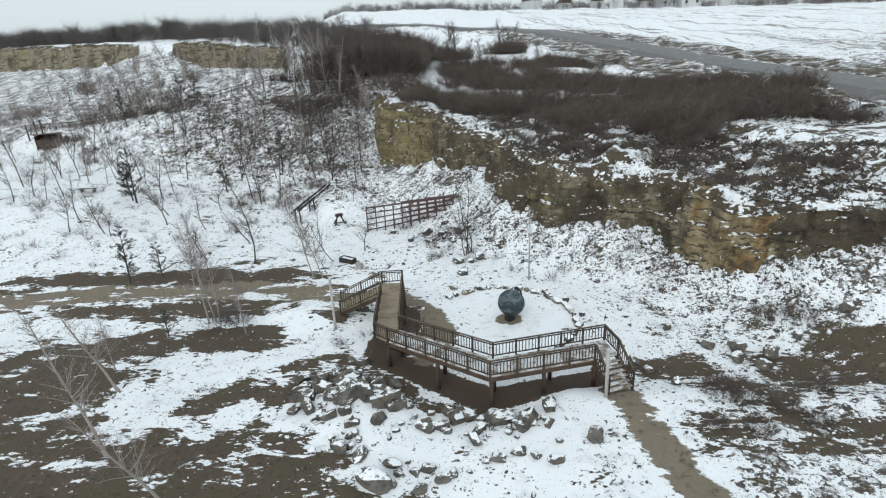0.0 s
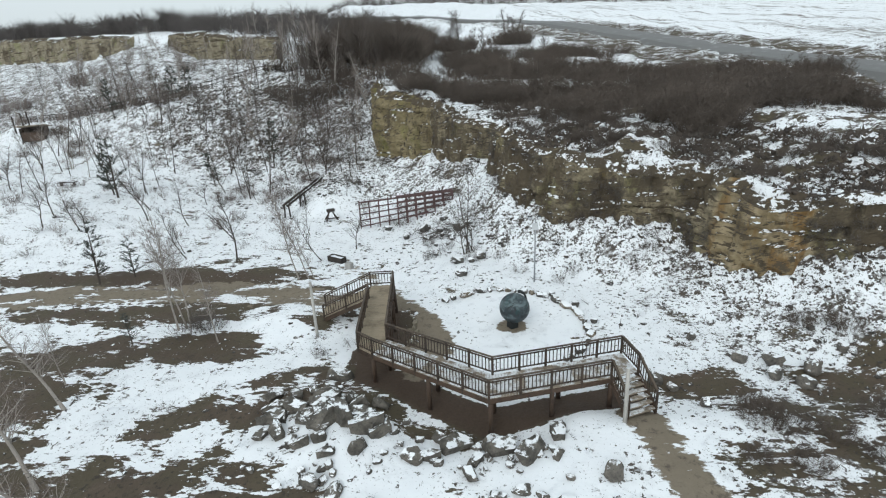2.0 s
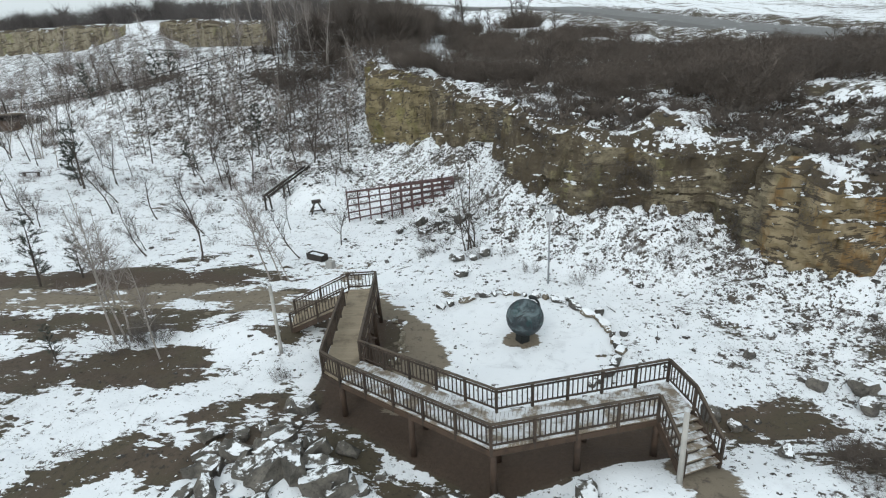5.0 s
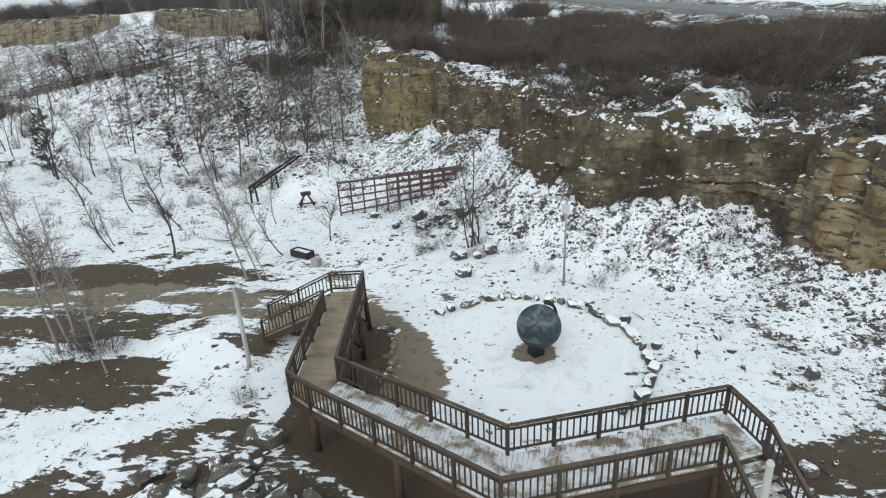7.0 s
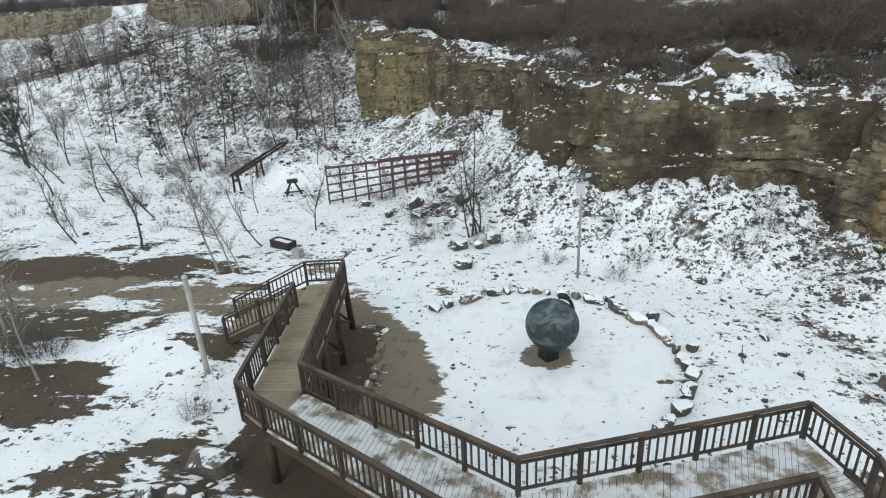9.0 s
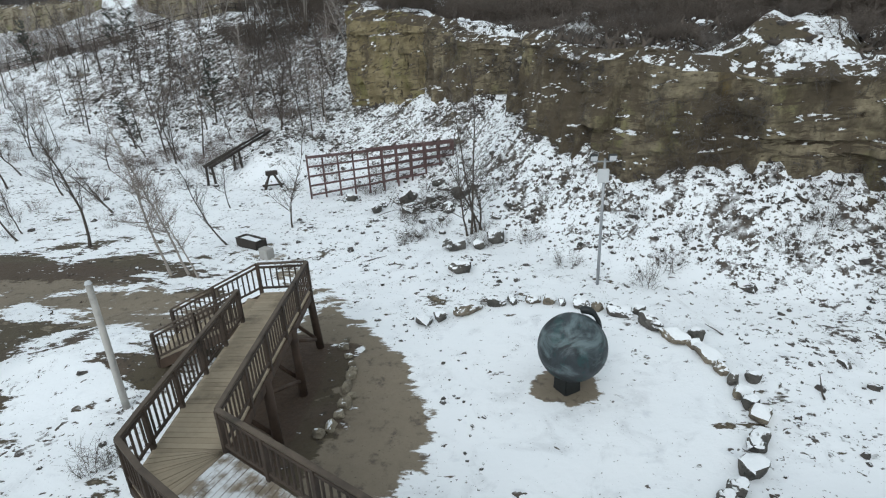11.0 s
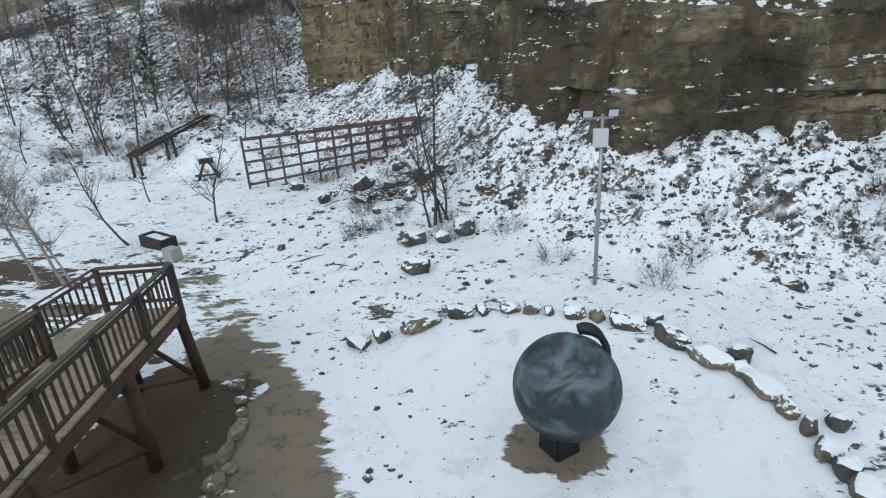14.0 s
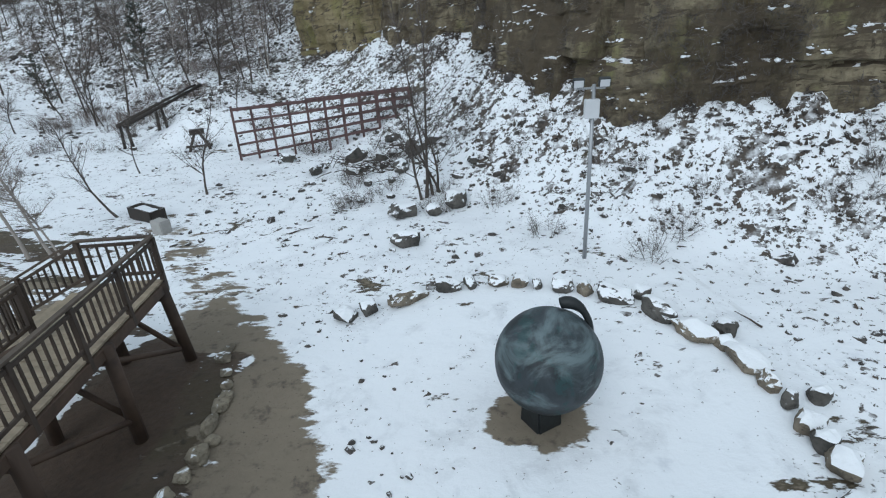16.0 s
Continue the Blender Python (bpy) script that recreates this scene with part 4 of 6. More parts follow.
# edging stones round the circle: x, y, length; capital rows are tan, the others dark grey
RING_TAN = [(0.5, 38.05, 1.45), (2.92, 38.85, 0.7), (3.5, 38.78, 0.58), (5.18, 38.25, 0.5), (7.29, 36.25, 1.15), (7.78, 35.75, 0.62), (7.98, 35.1, 1.15), (8.03, 34.3, 0.5), (8.2, 33.2, 0.75), (8.26, 32.3, 0.85)]
RING_DARK = [(-1.06, 37.25, 0.72), (-0.48, 37.5, 0.55), (1.52, 38.6, 0.75), (2.13, 38.8, 0.4), (3.97, 38.65, 0.3), (4.64, 38.5, 0.68), (5.88, 37.85, 1.1), (6.57, 37.9, 0.55), (6.72, 37.05, 1.05), (7.97, 36.2, 0.6), (8.16, 33.8, 0.42), (8.75, 33.9, 0.38), (8.13, 32.65, 0.5)]
ang = -22.0
while ang > -52:
    ln = rr.choice((0.4, 0.5, 0.7, 0.9))
    a = radians(ang - ln * 5.5)
    (RING_TAN if rr.random() < 0.5 else RING_DARK).append((3.32 + 4.95 * math.cos(a), 33.6 + 5.2 * math.sin(a), ln))
    ang -= ln * 12.5
for stones, kinds in ((RING_TAN, (0, 2, 3, 5, 6, 8)), (RING_DARK, (1, 4, 7))):
    for x, y, ln in stones:
        turn = math.degrees(math.atan2(y - 33.6, x - 3.32)) + 90 + rr.uniform(-9, 9)
        put_rock("edging_stone", EDGING[rr.choice(kinds)], x, y, ln * 1.02, min(0.68, 0.32 + 0.34 * ln) * rr.uniform(0.9, 1.15), (0.3 + 0.14 * ln) * rr.uniform(0.85, 1.15), turn, "flat rough edging stone with snow on top", "stone", "stones round the snowy circle", 0.32, rr.uniform(-6, 6))
for i in range(12):
    t = (i + rr.uniform(-0.3, 0.3)) / 11.5
    put_rock("kerb_stone", rr.choice(KERB), -3.0 + 0.25 * math.sin(t * 5) - 1.3 * max(0, t - 0.65) + rr.uniform(-0.1, 0.1), 31.2 + 4.9 * t, rr.uniform(0.3, 0.75), rr.uniform(0.25, 0.5), rr.uniform(0.12, 0.24), 80 + rr.uniform(-40, 40), "flat tan kerb stone beside the muddy path", "stone", "kerb stones along the mud", 0.35, rr.uniform(-6, 6))


# ---- sphere sculpture ----
def build_sphere():
    c = Vector((3.6, 33.5, 0.0))
    c.z = ground_z(c.x, c.y)
    ob = thing("sphere_sculpture", c, "large dark green-grey weathered sphere on a low black foot", "sculpture")
    bm = bmesh.new()
    bmesh.ops.create_uvsphere(bm, u_segments=64, v_segments=40, radius=0.96)
    for v in bm.verts:
        v.co *= 1 + 0.008 * noise.noise(v.co * 2.5)
    bmesh.ops.translate(bm, verts=bm.verts, vec=(0, 0, 1.31))
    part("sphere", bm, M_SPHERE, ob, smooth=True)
    bm = bmesh.new()
    bmesh.ops.create_cone(bm, cap_ends=True, segments=4, radius1=0.4, radius2=0.37, depth=0.6, matrix=pose(-0.12, -0.1, 0.2, 0, 0, -12))
    bmesh.ops.bevel(bm, geom=bm.edges[:], offset=0.03, segments=2, affect="EDGES")
    part("foot", bm, M_BLACK, ob)
    pts = []
    for i in range(15):
        t = i / 14
        a = radians(118 - 108 * t)
        pts.append(Vector((0.40 + 0.36 * math.cos(a), 0.30 - 0.12 * t, 1.98 + 0.36 * math.sin(a) - 0.25 * t * t)))
    bm = bmesh.new()
    rings = []
    for i, p in enumerate(pts):
        d = (pts[min(i + 1, 14)] - pts[max(i - 1, 0)]).normalized()
        s = d.cross(Vector((0, 1, 0))).normalized()
        u = s.cross(d)
        r = 0.115 * (0.55 + 0.45 * math.sin(math.pi * min(1, (i + 3) / 12)))
        rings.append([bm.verts.new(p + (s * math.cos(k * math.pi / 5) + u * math.sin(k * math.pi / 5)) * r) for k in range(10)])
    for a, b in zip(rings, rings[1:]):
        for k in range(10):
            bm.faces.new((a[k], a[(k + 1) % 10], b[(k + 1) % 10], b[k]))
    bm.faces.new(rings[0][::-1])
    bm.faces.new(rings[-1])
    part("hook", bm, M_BLACK, ob, "black curved hook on the sphere", smooth=True)


build_sphere()


# ---- timber lattice, chute, trestle, trough ----
def build_lattice():
    a, b = Vector((-10.5, 53.9, 0)), Vector((-1.25, 57.0, 0))
    ob = thing("timber_lattice", (a.x, a.y, 0), "red-brown timber lattice frame standing in the snow", "lattice frame")
    d = (b - a)
    n = Vector((-d.y, d.x, 0)).normalized()
    foot = lambda s: 0.02 + 1.0 * max(0, (s - 0.25) / 0.75) ** 1.1
    top = lambda s: 2.82 + 0.18 * s
    for layer, back in ((0, 0.0), (1, 0.55)):
        for i in range(11):
            s = i / 10
            if layer and i < 5:
                continue
            p = d * s + n * back
            lo = ground_z(a.x + p.x, a.y + p.y) - 0.1
            bm = bmesh.new()
            add_box(bm, p + Vector((0, 0, min(lo, foot(s)))), p + Vector((0, 0, top(s) + (0.12 if i % 3 == 0 else 0))), 0.17 if i % 4 == 0 else 0.12, 0.12, d, 0.008)
            part("upright", bm, M_FRAME, ob)
        for k in range(5):
            f = k / 4
            s0, s1 = (0.0, 1.0) if not layer else (0.4, 1.0)
            bm = bmesh.new()
            off = n * (back - 0.06)
            s1 = s1 if k > 1 else (0.93 if k else 0.86)
            lo = lambda s: foot(0) + 0.25 + (top(s) - foot(0) - 0.3) * f
            low0 = foot(s0) + 0.25 + (top(s0) - foot(s0) - 0.3) * f
            low1 = foot(s1) + 0.2 + (top(s1) - foot(s1) - 0.25) * f
            add_box(bm, d * s0 + off + Vector((0, 0, low0)), d * s1 + off + Vector((0, 0, low1)), 0.08, 0.17 if k == 4 else 0.12, bevel=0.006)
            part("crosspiece", bm, M_FRAME, ob)
    for i in range(4, 11):
        p = d * (i / 10)
        bm = bmesh.new()
        add_box(bm, p + Vector((0, 0, top(i / 10) + 0.02)) - n * 0.1, p + n * 0.65 + Vector((0, 0, top(i / 10) + 0.02)), 0.09, 0.09, bevel=0.006)
        part("top_bar", bm, M_FRAME, ob)


build_lattice()


def build_chute():
    p, q = Vector((-19.6, 58.0, 1.45)), Vector((-17.2, 64.2, 3.0))
    g = ground_z(-19.4, 57.6)
    ob = thing("log_chute", (-19.4, 57.6, g), "dark sloping log chute on posts with snow along it", "log chute")
    inv = ob.matrix_basis.inverted()
    side = Vector((0.93, -0.36, 0)) * 0.28
    for k in (-1, 1):
        bm = bmesh.new()
        add_log(bm, inv @ (p + side * k), inv @ (q + side * k), 0.13, 0.12, 9)
        part("rail_log", bm, M_DARKWOOD, ob, smooth=True)
    for i in range(7):
        c = p.lerp(q, (i + 0.5) / 7) - Vector((0, 0, 0.13))
        bm = bmesh.new()
        add_box(bm, inv @ (c - side * 1.6), inv @ (c + side * 1.6), 0.12, 0.08, bevel=0.006)
        part("crosspiece", bm, M_DARKWOOD, ob)
    for s in (0.03, 0.45):
        for k in (-1, 1):
            c = p.lerp(q, s) + side * k
            bm = bmesh.new()
            add_log(bm, inv @ Vector((c.x + 0.1 * k, c.y, ground_z(c.x, c.y) - 0.1)), inv @ c, 0.1, 0.09, 8)
            part("post", bm, M_DARKWOOD, ob, smooth=True)


build_chute()


def build_trestle(x, y, turn):
    ob = thing("wooden_trestle", (x, y, ground_z(x, y)), "small dark wooden trestle standing in the snow", "trestle", turn=turn)
    for sx in (-1, 1):
        for sy in (-1, 1):
            bm = bmesh.new()
            add_log(bm, (sx * 0.62, sy * 0.5, -0.05), (sx * 0.16, sy * -0.16, 0.98), 0.09, 0.075, 8)
            part("leg", bm, M_DARKWOOD, ob, smooth=True)
    bm = bmesh.new()
    add_box(bm, (-0.42, 0, 1.1), (0.42, 0, 1.1), 0.42, 0.3, bevel=0.03)
    part("top_block", bm, M_DARKWOOD, ob)
    bm = bmesh.new()
    add_log(bm, (-0.75, -0.34, 0.32), (0.75, -0.34, 0.28), 0.08, 0.07, 8)
    part("crossbar", bm, M_DARKWOOD, ob, smooth=True)


build_trestle(-14.4, 57.2, 25)


def build_trough():
    ob = thing("wooden_trough", (-10.9, 45.2, ground_z(-10.9, 45.2)), "dark wooden planter trough filled with snow", "trough", turn=-30)
    for nm, a, b, w, h in (("side", (-0.8, 0.3, 0.22), (0.8, 0.3, 0.22), 0.08, 0.5), ("side", (-0.8, -0.3, 0.22), (0.8, -0.3, 0.22), 0.08, 0.5),
                           ("end", (-0.8, -0.26, 0.22), (-0.8, 0.26, 0.22), 0.08, 0.5), ("end", (0.8, -0.26, 0.22), (0.8, 0.26, 0.22), 0.08, 0.5)):
        bm = bmesh.new()
        add_box(bm, a, b, w, h, bevel=0.01)
        part(nm, bm, M_DARKWOOD, ob)
    bm = bmesh.new()
    bmesh.ops.create_grid(bm, x_segments=8, y_segments=4, size=0.5, matrix=Matrix.Translation((0, 0, 0.38)) @ Matrix.Diagonal((1.5, 0.52, 1, 1)))
    for v in bm.verts:
        v.co.z += 0.05 * noise.noise(v.co * 4)
    part("snow_fill", bm, plain_material("settled_snow", (0.76, 0.79, 0.83), SNOW, 3, 0.8), ob, "settled snow inside")
    bm = bmesh.new()
    bmesh.ops.create_cube(bm, size=1.0, matrix=Matrix.Diagonal((0.6, 0.45, 0.55, 1)))
    bmesh.ops.bevel(bm, geom=bm.edges[:], offset=0.03, segments=2, affect="EDGES")
    o = part("stone_block", bm, plain_material("pale_concrete", (0.3, 0.29, 0.27), (0.42, 0.41, 0.39), 7, 0.9), None)
    o.matrix_basis = pose(-9.5, 43.7, ground_z(-9.5, 43.7) + 0.24, 0, 0, -25)
    tagged(o, "pale square stone block beside the trodden path", "stone block")


build_trough()


# ---- lamp post and bare posts ----
def build_lamp():
    g = ground_z(5.58, 40.43)
    ob = thing("lamp_post", (5.58, 40.43, g), "slim grey steel pole with a box and two floodlights", "lamp post")
    bm = bmesh.new()
    add_log(bm, (0, 0, -0.1), (0, 0, 5.1), 0.065, 0.05, 12)
    part("pole", bm, M_STEEL, ob, smooth=True)
    bm = bmesh.new()
    add_box(bm, (-0.04, -0.13, 4.47), (-0.04, 0.05, 4.47), 0.4, 0.5, bevel=0.02)
    part("box", bm, M_BOX, ob, "grey control box")
    bm = bmesh.new()
    add_box(bm, (-0.45, 0, 5.0), (0.3, 0, 5.0), 0.05, 0.05)
    part("crossarm", bm, M_STEEL, ob)
    for x in (-0.42, 0.26):
        bm = bmesh.new()
        add_box(bm, (x, -0.1, 5.13), (x, 0.04, 5.17), 0.3, 0.24, bevel=0.015)
        head = part("floodlight", bm, M_BLACK, ob)
        bm = bmesh.new()
        add_box(bm, (x, -0.115, 5.126), (x, -0.1, 5.131), 0.25, 0.19)
        part("glass", bm, M_BOX, head, "pale floodlight glass")


build_lamp()


def bare_post(x, y, top, lean):
    g = ground_z(x, y)
    ob = thing("wooden_post", (x, y, g), "pale bare round wooden lamp post beside the walkway", "post", "pale posts")
    bm = bmesh.new()
    add_log(bm, (0, 0, -0.2), (lean[0], lean[1], top - g), 0.1, 0.085, 12)
    part("shaft", bm, M_PALE, ob, smooth=True)
    bm = bmesh.new()
    bmesh.ops.create_cone(bm, cap_ends=True, segments=12, radius1=0.098, radius2=0.06, depth=0.08, matrix=Matrix.Translation((lean[0], lean[1], top - g + 0.03)))
    part("cap", bm, M_BOX, ob)


bare_post(-9.0, 32.1, 4.0, (0.0, 0.0))
bare_post(7.85, 22.75, 3.85, (-0.05, 0.05))


# ---- trees and scrub ----
class Sticks:
    """Tapered sticks gathered into one mesh."""

    def __init__(self):
        self.v, self.f = [], []

    def tube(self, pts, radii, seg):
        base = len(self.v)
        for i, (p, r) in enumerate(zip(pts, radii)):
            d = (pts[min(i + 1, len(pts) - 1)] - pts[max(i - 1, 0)]).normalized()
            s = d.cross(Vector((0.31, 0.95, 0.05))).normalized()
            u = s.cross(d)
            for k in range(seg):
                a = 2 * math.pi * k / seg
                self.v.append(tuple(p + (s * math.cos(a) + u * math.sin(a)) * r))
        for i in range(len(pts) - 1):
            for k in range(seg):
                a, b = base + i * seg + k, base + i * seg + (k + 1) % seg
                self.f.append((a, b, b + seg, a + seg))

    def spike(self, p, q, r):
        d = (q - p).normalized()
        s = d.cross(Vector((0.31, 0.95, 0.05))).normalized() * r
        u = s.cross(d)
        b = len(self.v)
        self.v += [tuple(p + s), tuple(p - s * 0.5 + u * 0.87), tuple(p - s * 0.5 - u * 0.87), tuple(q)]
        self.f += [(b, b + 1, b + 3), (b + 1, b + 2, b + 3), (b + 2, b, b + 3)]

    def mesh(self, name, material):
        me = bpy.data.meshes.new(name)
        me.from_pydata(self.v, [], self.f)
        me.materials.append(material)
        me.update()
        return me


def wander(r, p, d, ln, n, bend, lift=0.0):
    pts = [p.copy()]
    for _ in range(n):
        d = (d + Vector((r.uniform(-bend, bend), r.uniform(-bend, bend), r.uniform(-bend, bend) + lift))).normalized()
        p = p + d * (ln / n)
        pts.append(p.copy())
    return pts


def make_tree(seed, h, r0, limbs, twigs, bark, twig_mat, spread=0.5, lean=0.0, stems=1, first=0.3, twig_r=0.009, bend=0.07):
    r = random.Random(seed)
    wood, fine = Sticks(), Sticks()
    for st in range(stems):
        d = Vector((lean + (r.uniform(-0.25, 0.25) if stems > 1 else 0), r.uniform(-0.1, 0.1) + (r.uniform(-0.2, 0.2) if stems > 1 else 0), 1)).normalized()
        hh = h * (1 if st == 0 else r.uniform(0.65, 0.95))
        trunk = wander(r, Vector((r.uniform(-0.15, 0.15) * (stems > 1), r.uniform(-0.15, 0.15) * (stems > 1), -0.15)), d, hh, 9, bend, 0.02)
        rad = [r0 * (1 - 0.88 * (i / 9)) + 0.008 for i in range(10)]
        rad[0] *= 1.35
        wood.tube(trunk, rad, 7)
        for _ in range(limbs // stems):
            t = r.uniform(first, 0.97)
            k = min(int(t * 9), 8)
            p = trunk[k].lerp(trunk[k + 1], t * 9 - k)
            a = r.uniform(0, 6.283)
            out = Vector((math.cos(a), math.sin(a), r.uniform(0.35, 1.3))).normalized()
            ln = h * spread * (1.1 - t) * r.uniform(0.5, 1.0) + 0.3
            limb = wander(r, p, out, ln, 5, 0.2, 0.06)
            lr = rad[k] * r.uniform(0.3, 0.5)
            wood.tube(limb, [lr * (1 - 0.8 * i / 5) + 0.004 for i in range(6)], 3)
            for _ in range(max(2, int(twigs * ln / (h * spread)))):
                j = r.uniform(0.8, 4.9)
                q = limb[int(j)].lerp(limb[int(j) + 1], j - int(j))
                b = r.uniform(0, 6.283)
                dd = (out * 0.6 + Vector((math.cos(b), math.sin(b), r.uniform(-0.1, 0.9)))).normalized()
                tl = r.uniform(0.25, 0.75) * min(1.5, h / 6)
                tw = wander(r, q, dd, tl, 2, 0.25, 0.05)
                fine.spike(tw[0], tw[1] + (tw[1] - tw[0]) * 0.1, twig_r)
                fine.spike(tw[1], tw[2], twig_r * 0.75)
                for _ in range(2):
                    e = tw[1] + Vector((r.uniform(-1, 1), r.uniform(-1, 1), r.uniform(-0.3, 1))).normalized() * tl * 0.5
                    fine.spike(tw[0].lerp(tw[1], r.random()), e, twig_r * 0.7)
    return wood.mesh("trunk", bark), fine.mesh("crown", twig_mat)


def make_pine(seed, h):
    r = random.Random(seed)
    wood, fine = Sticks(), Sticks()
    trunk = wander(r, Vector((0, 0, -0.1)), Vector((0, 0, 1)), h, 8, 0.04, 0.02)
    wood.tube(trunk, [0.09 * (1 - i / 8.6) * h / 5 for i in range(9)], 7)
    z = 0.16
    while z < 0.98:
        k = min(int(z * 8), 7)
        p = trunk[k].lerp(trunk[k + 1], z * 8 - k)
        for w in range(r.randint(2, 5)):
            a = r.uniform(0, 6.283)
            ln = h * 0.27 * (1.08 - z * 0.75) * r.uniform(0.25, 1.15) + 0.1
            br = wander(r, p, Vector((math.cos(a), math.sin(a), r.uniform(0.0, 0.9))), ln, 4, 0.28, 0.1)
            wood.tube(br, [0.02, 0.016, 0.012, 0.008, 0.005], 4)
            for i in range(int(22 * ln) + 5):
                j = r.uniform(1.6, 3.99)
                q = br[int(j)].lerp(br[int(j) + 1], j - int(j))
                for _ in range(3):
                    e = q + Vector((r.uniform(-1, 1) + math.cos(a) * 0.6, r.uniform(-1, 1) + math.sin(a) * 0.6, r.uniform(-0.4, 0.9))).normalized() * r.uniform(0.12, 0.3)
                    fine.spike(q, e, 0.012)
        z += r.uniform(0.03, 0.08)
    return wood.mesh("trunk", M_BARK), fine.mesh("crown", M_NEEDLE)


def make_bush(seed, w, h, n, mat, r_twig=0.014, stems=26):
    r = random.Random(seed)
    s = Sticks()
    for _ in range(stems):
        a, k = r.uniform(0, 6.283), math.sqrt(r.random())
        p = Vector((math.cos(a) * k * w * 0.7, math.sin(a) * k * w * 0.7, -0.1))
        d = Vector((math.cos(a) * k * 0.5 + r.uniform(-0.3, 0.3), math.sin(a) * k * 0.5 + r.uniform(-0.3, 0.3), 1)).normalized()
        ln = h * (1.05 - 0.45 * k) * r.uniform(0.6, 1.1)
        st = wander(r, p, d, ln, 4, 0.2, 0.02)
        s.tube(st, [r_twig * 1.8, r_twig * 1.4, r_twig, r_twig * 0.7, r_twig * 0.15], 3)
        for _ in range(n // stems):
            j = r.uniform(0.5, 3.99)
            q = st[int(j)].lerp(st[int(j) + 1], j - int(j))
            e = q + Vector((r.uniform(-1, 1), r.uniform(-1, 1), r.uniform(-0.35, 1))).normalized() * r.uniform(0.2, 0.62) * min(h / 1.6, 1.6)
            s.spike(q, e, r_twig * r.uniform(0.5, 0.95))
    return s.mesh("crown", mat)


def plant(name, meshes, label, category, group, parts):
    """An upright plant of several shared meshes, to be copied."""
    ob = thing(name, (0, 0, 0), label, category, group)
    for nm, me in zip(parts, meshes):
        o = new(nm, me)
        o.parent = ob
    return ob


def stand(proto, x, y, turn, scale, tilt=None):
    """A copy of a plant at x, y; tilt: degrees by which it leans towards +x."""
    if tilt is None:
        m = pose(x, y, ground_z(x, y), 16 * ((x * 5.7 + y * 2.9) % 1.0 - 0.5), 0, turn)
    else:
        m = pose(x, y, ground_z(x, y), 0, tilt, 0) @ pose(0, 0, 0, 0, 0, turn)
    o = copy_thing(proto, m)
    o.scale = (scale, scale, scale * (0.88 + 0.24 * ((x * 7.3 + y * 3.1) % 1.0)))
    return o


rt = random.Random(21)
DARK = [plant("bare_tree", make_tree(100 + i, 6.0, 0.062, 26, 15, M_BARK, M_TWIG, 0.45, (0.0, 0.18, -0.12, 0.1)[i], (1, 1, 2, 1)[i], 0.22, bend=0.17), "slender dark bare tree standing in the snow", "tree", "bare trees", ("trunk", "crown")) for i in range(4)]
TALL = [plant("bare_tree", make_tree(120 + i, 9.5, 0.068, 30, 11, M_BARK, M_TWIG, 0.3, 0.05 * i, 1, 0.3), "tall thin grey-brown bare tree on the slope", "tree", "slope trees", ("trunk", "crown")) for i in range(3)]
BIRCH = [plant("birch_tree", make_tree(140 + i, 8.5, (0.06, 0.06, 0.06, 0.095)[i], 34, 14, M_BIRCH, M_TWIGPALE, 0.3, (0.05, -0.12, 0.42, 0.42)[i], (1, 2, 1, 1)[i], 0.28, 0.009), "pale-barked bare birch with thin branches", "tree", "birches", ("trunk", "crown")) for i in range(4)]
PINE = [plant("pine_tree", make_pine(160 + i, 5.0), "small dark green pine in the snow", "tree", "pines", ("trunk", "crown")) for i in range(2)]
BUSH = [plant("thicket_bush", (make_bush(180 + i, 2.4, 2.4, 1500, M_THICKET, 0.016, 44),), "dense dark brown leafless thicket bush", "bush", "thicket on the plateau", ("crown",)) for i in range(4)]
SHRUB = [plant("bare_shrub", (make_bush(190 + i, 0.8, 1.5, 260, M_TWIG, 0.0075, 16),), "thin bare shrub poking through the snow", "shrub", "bare shrubs", ("crown",)) for i in range(3)]
BROWN = [plant("bare_tree", make_tree(200 + i, 6.5, 0.09, 34, 30, M_BARK, M_THICKET, 0.5, 0.0, 2, 0.15, 0.012), "dense brown leafless tree on the hilltop", "tree", "hilltop trees", ("trunk", "crown")) for i in range(3)]
PROTOS = DARK + TALL + BIRCH + PINE + BUSH + SHRUB + BROWN

# single trees whose places can be told: x, y, scale
for x, y, s in ((-29.5, 55.6, 0.95), (-20.0, 45.4, 1.15), (-25.1, 46.5, 0.85), (-23.0, 51.6, 0.85), (-34.4, 56.3, 1.0), (-35.7, 59.3, 1.0), (-30.9, 68, 0.8), (-43.6, 54.9, 0.9), (-39.3, 52.5, 0.85), (-43.2, 52.5, 0.9),
                (-54.9, 59.5, 1.0), (-54.6, 62.5, 1.0), (-15.3, 52.1, 0.6), (-26.9, 66.2, 1.0), (-25.9, 47.7, 0.6), (-38.4, 52.1, 0.8), (-26.1, 65.8, 0.7), (-31, 63, 0.8)):
    stand(rt.choice(DARK), x, y, rt.uniform(0, 360), s * rt.uniform(0.9, 1.05), rt.uniform(-20, -4))
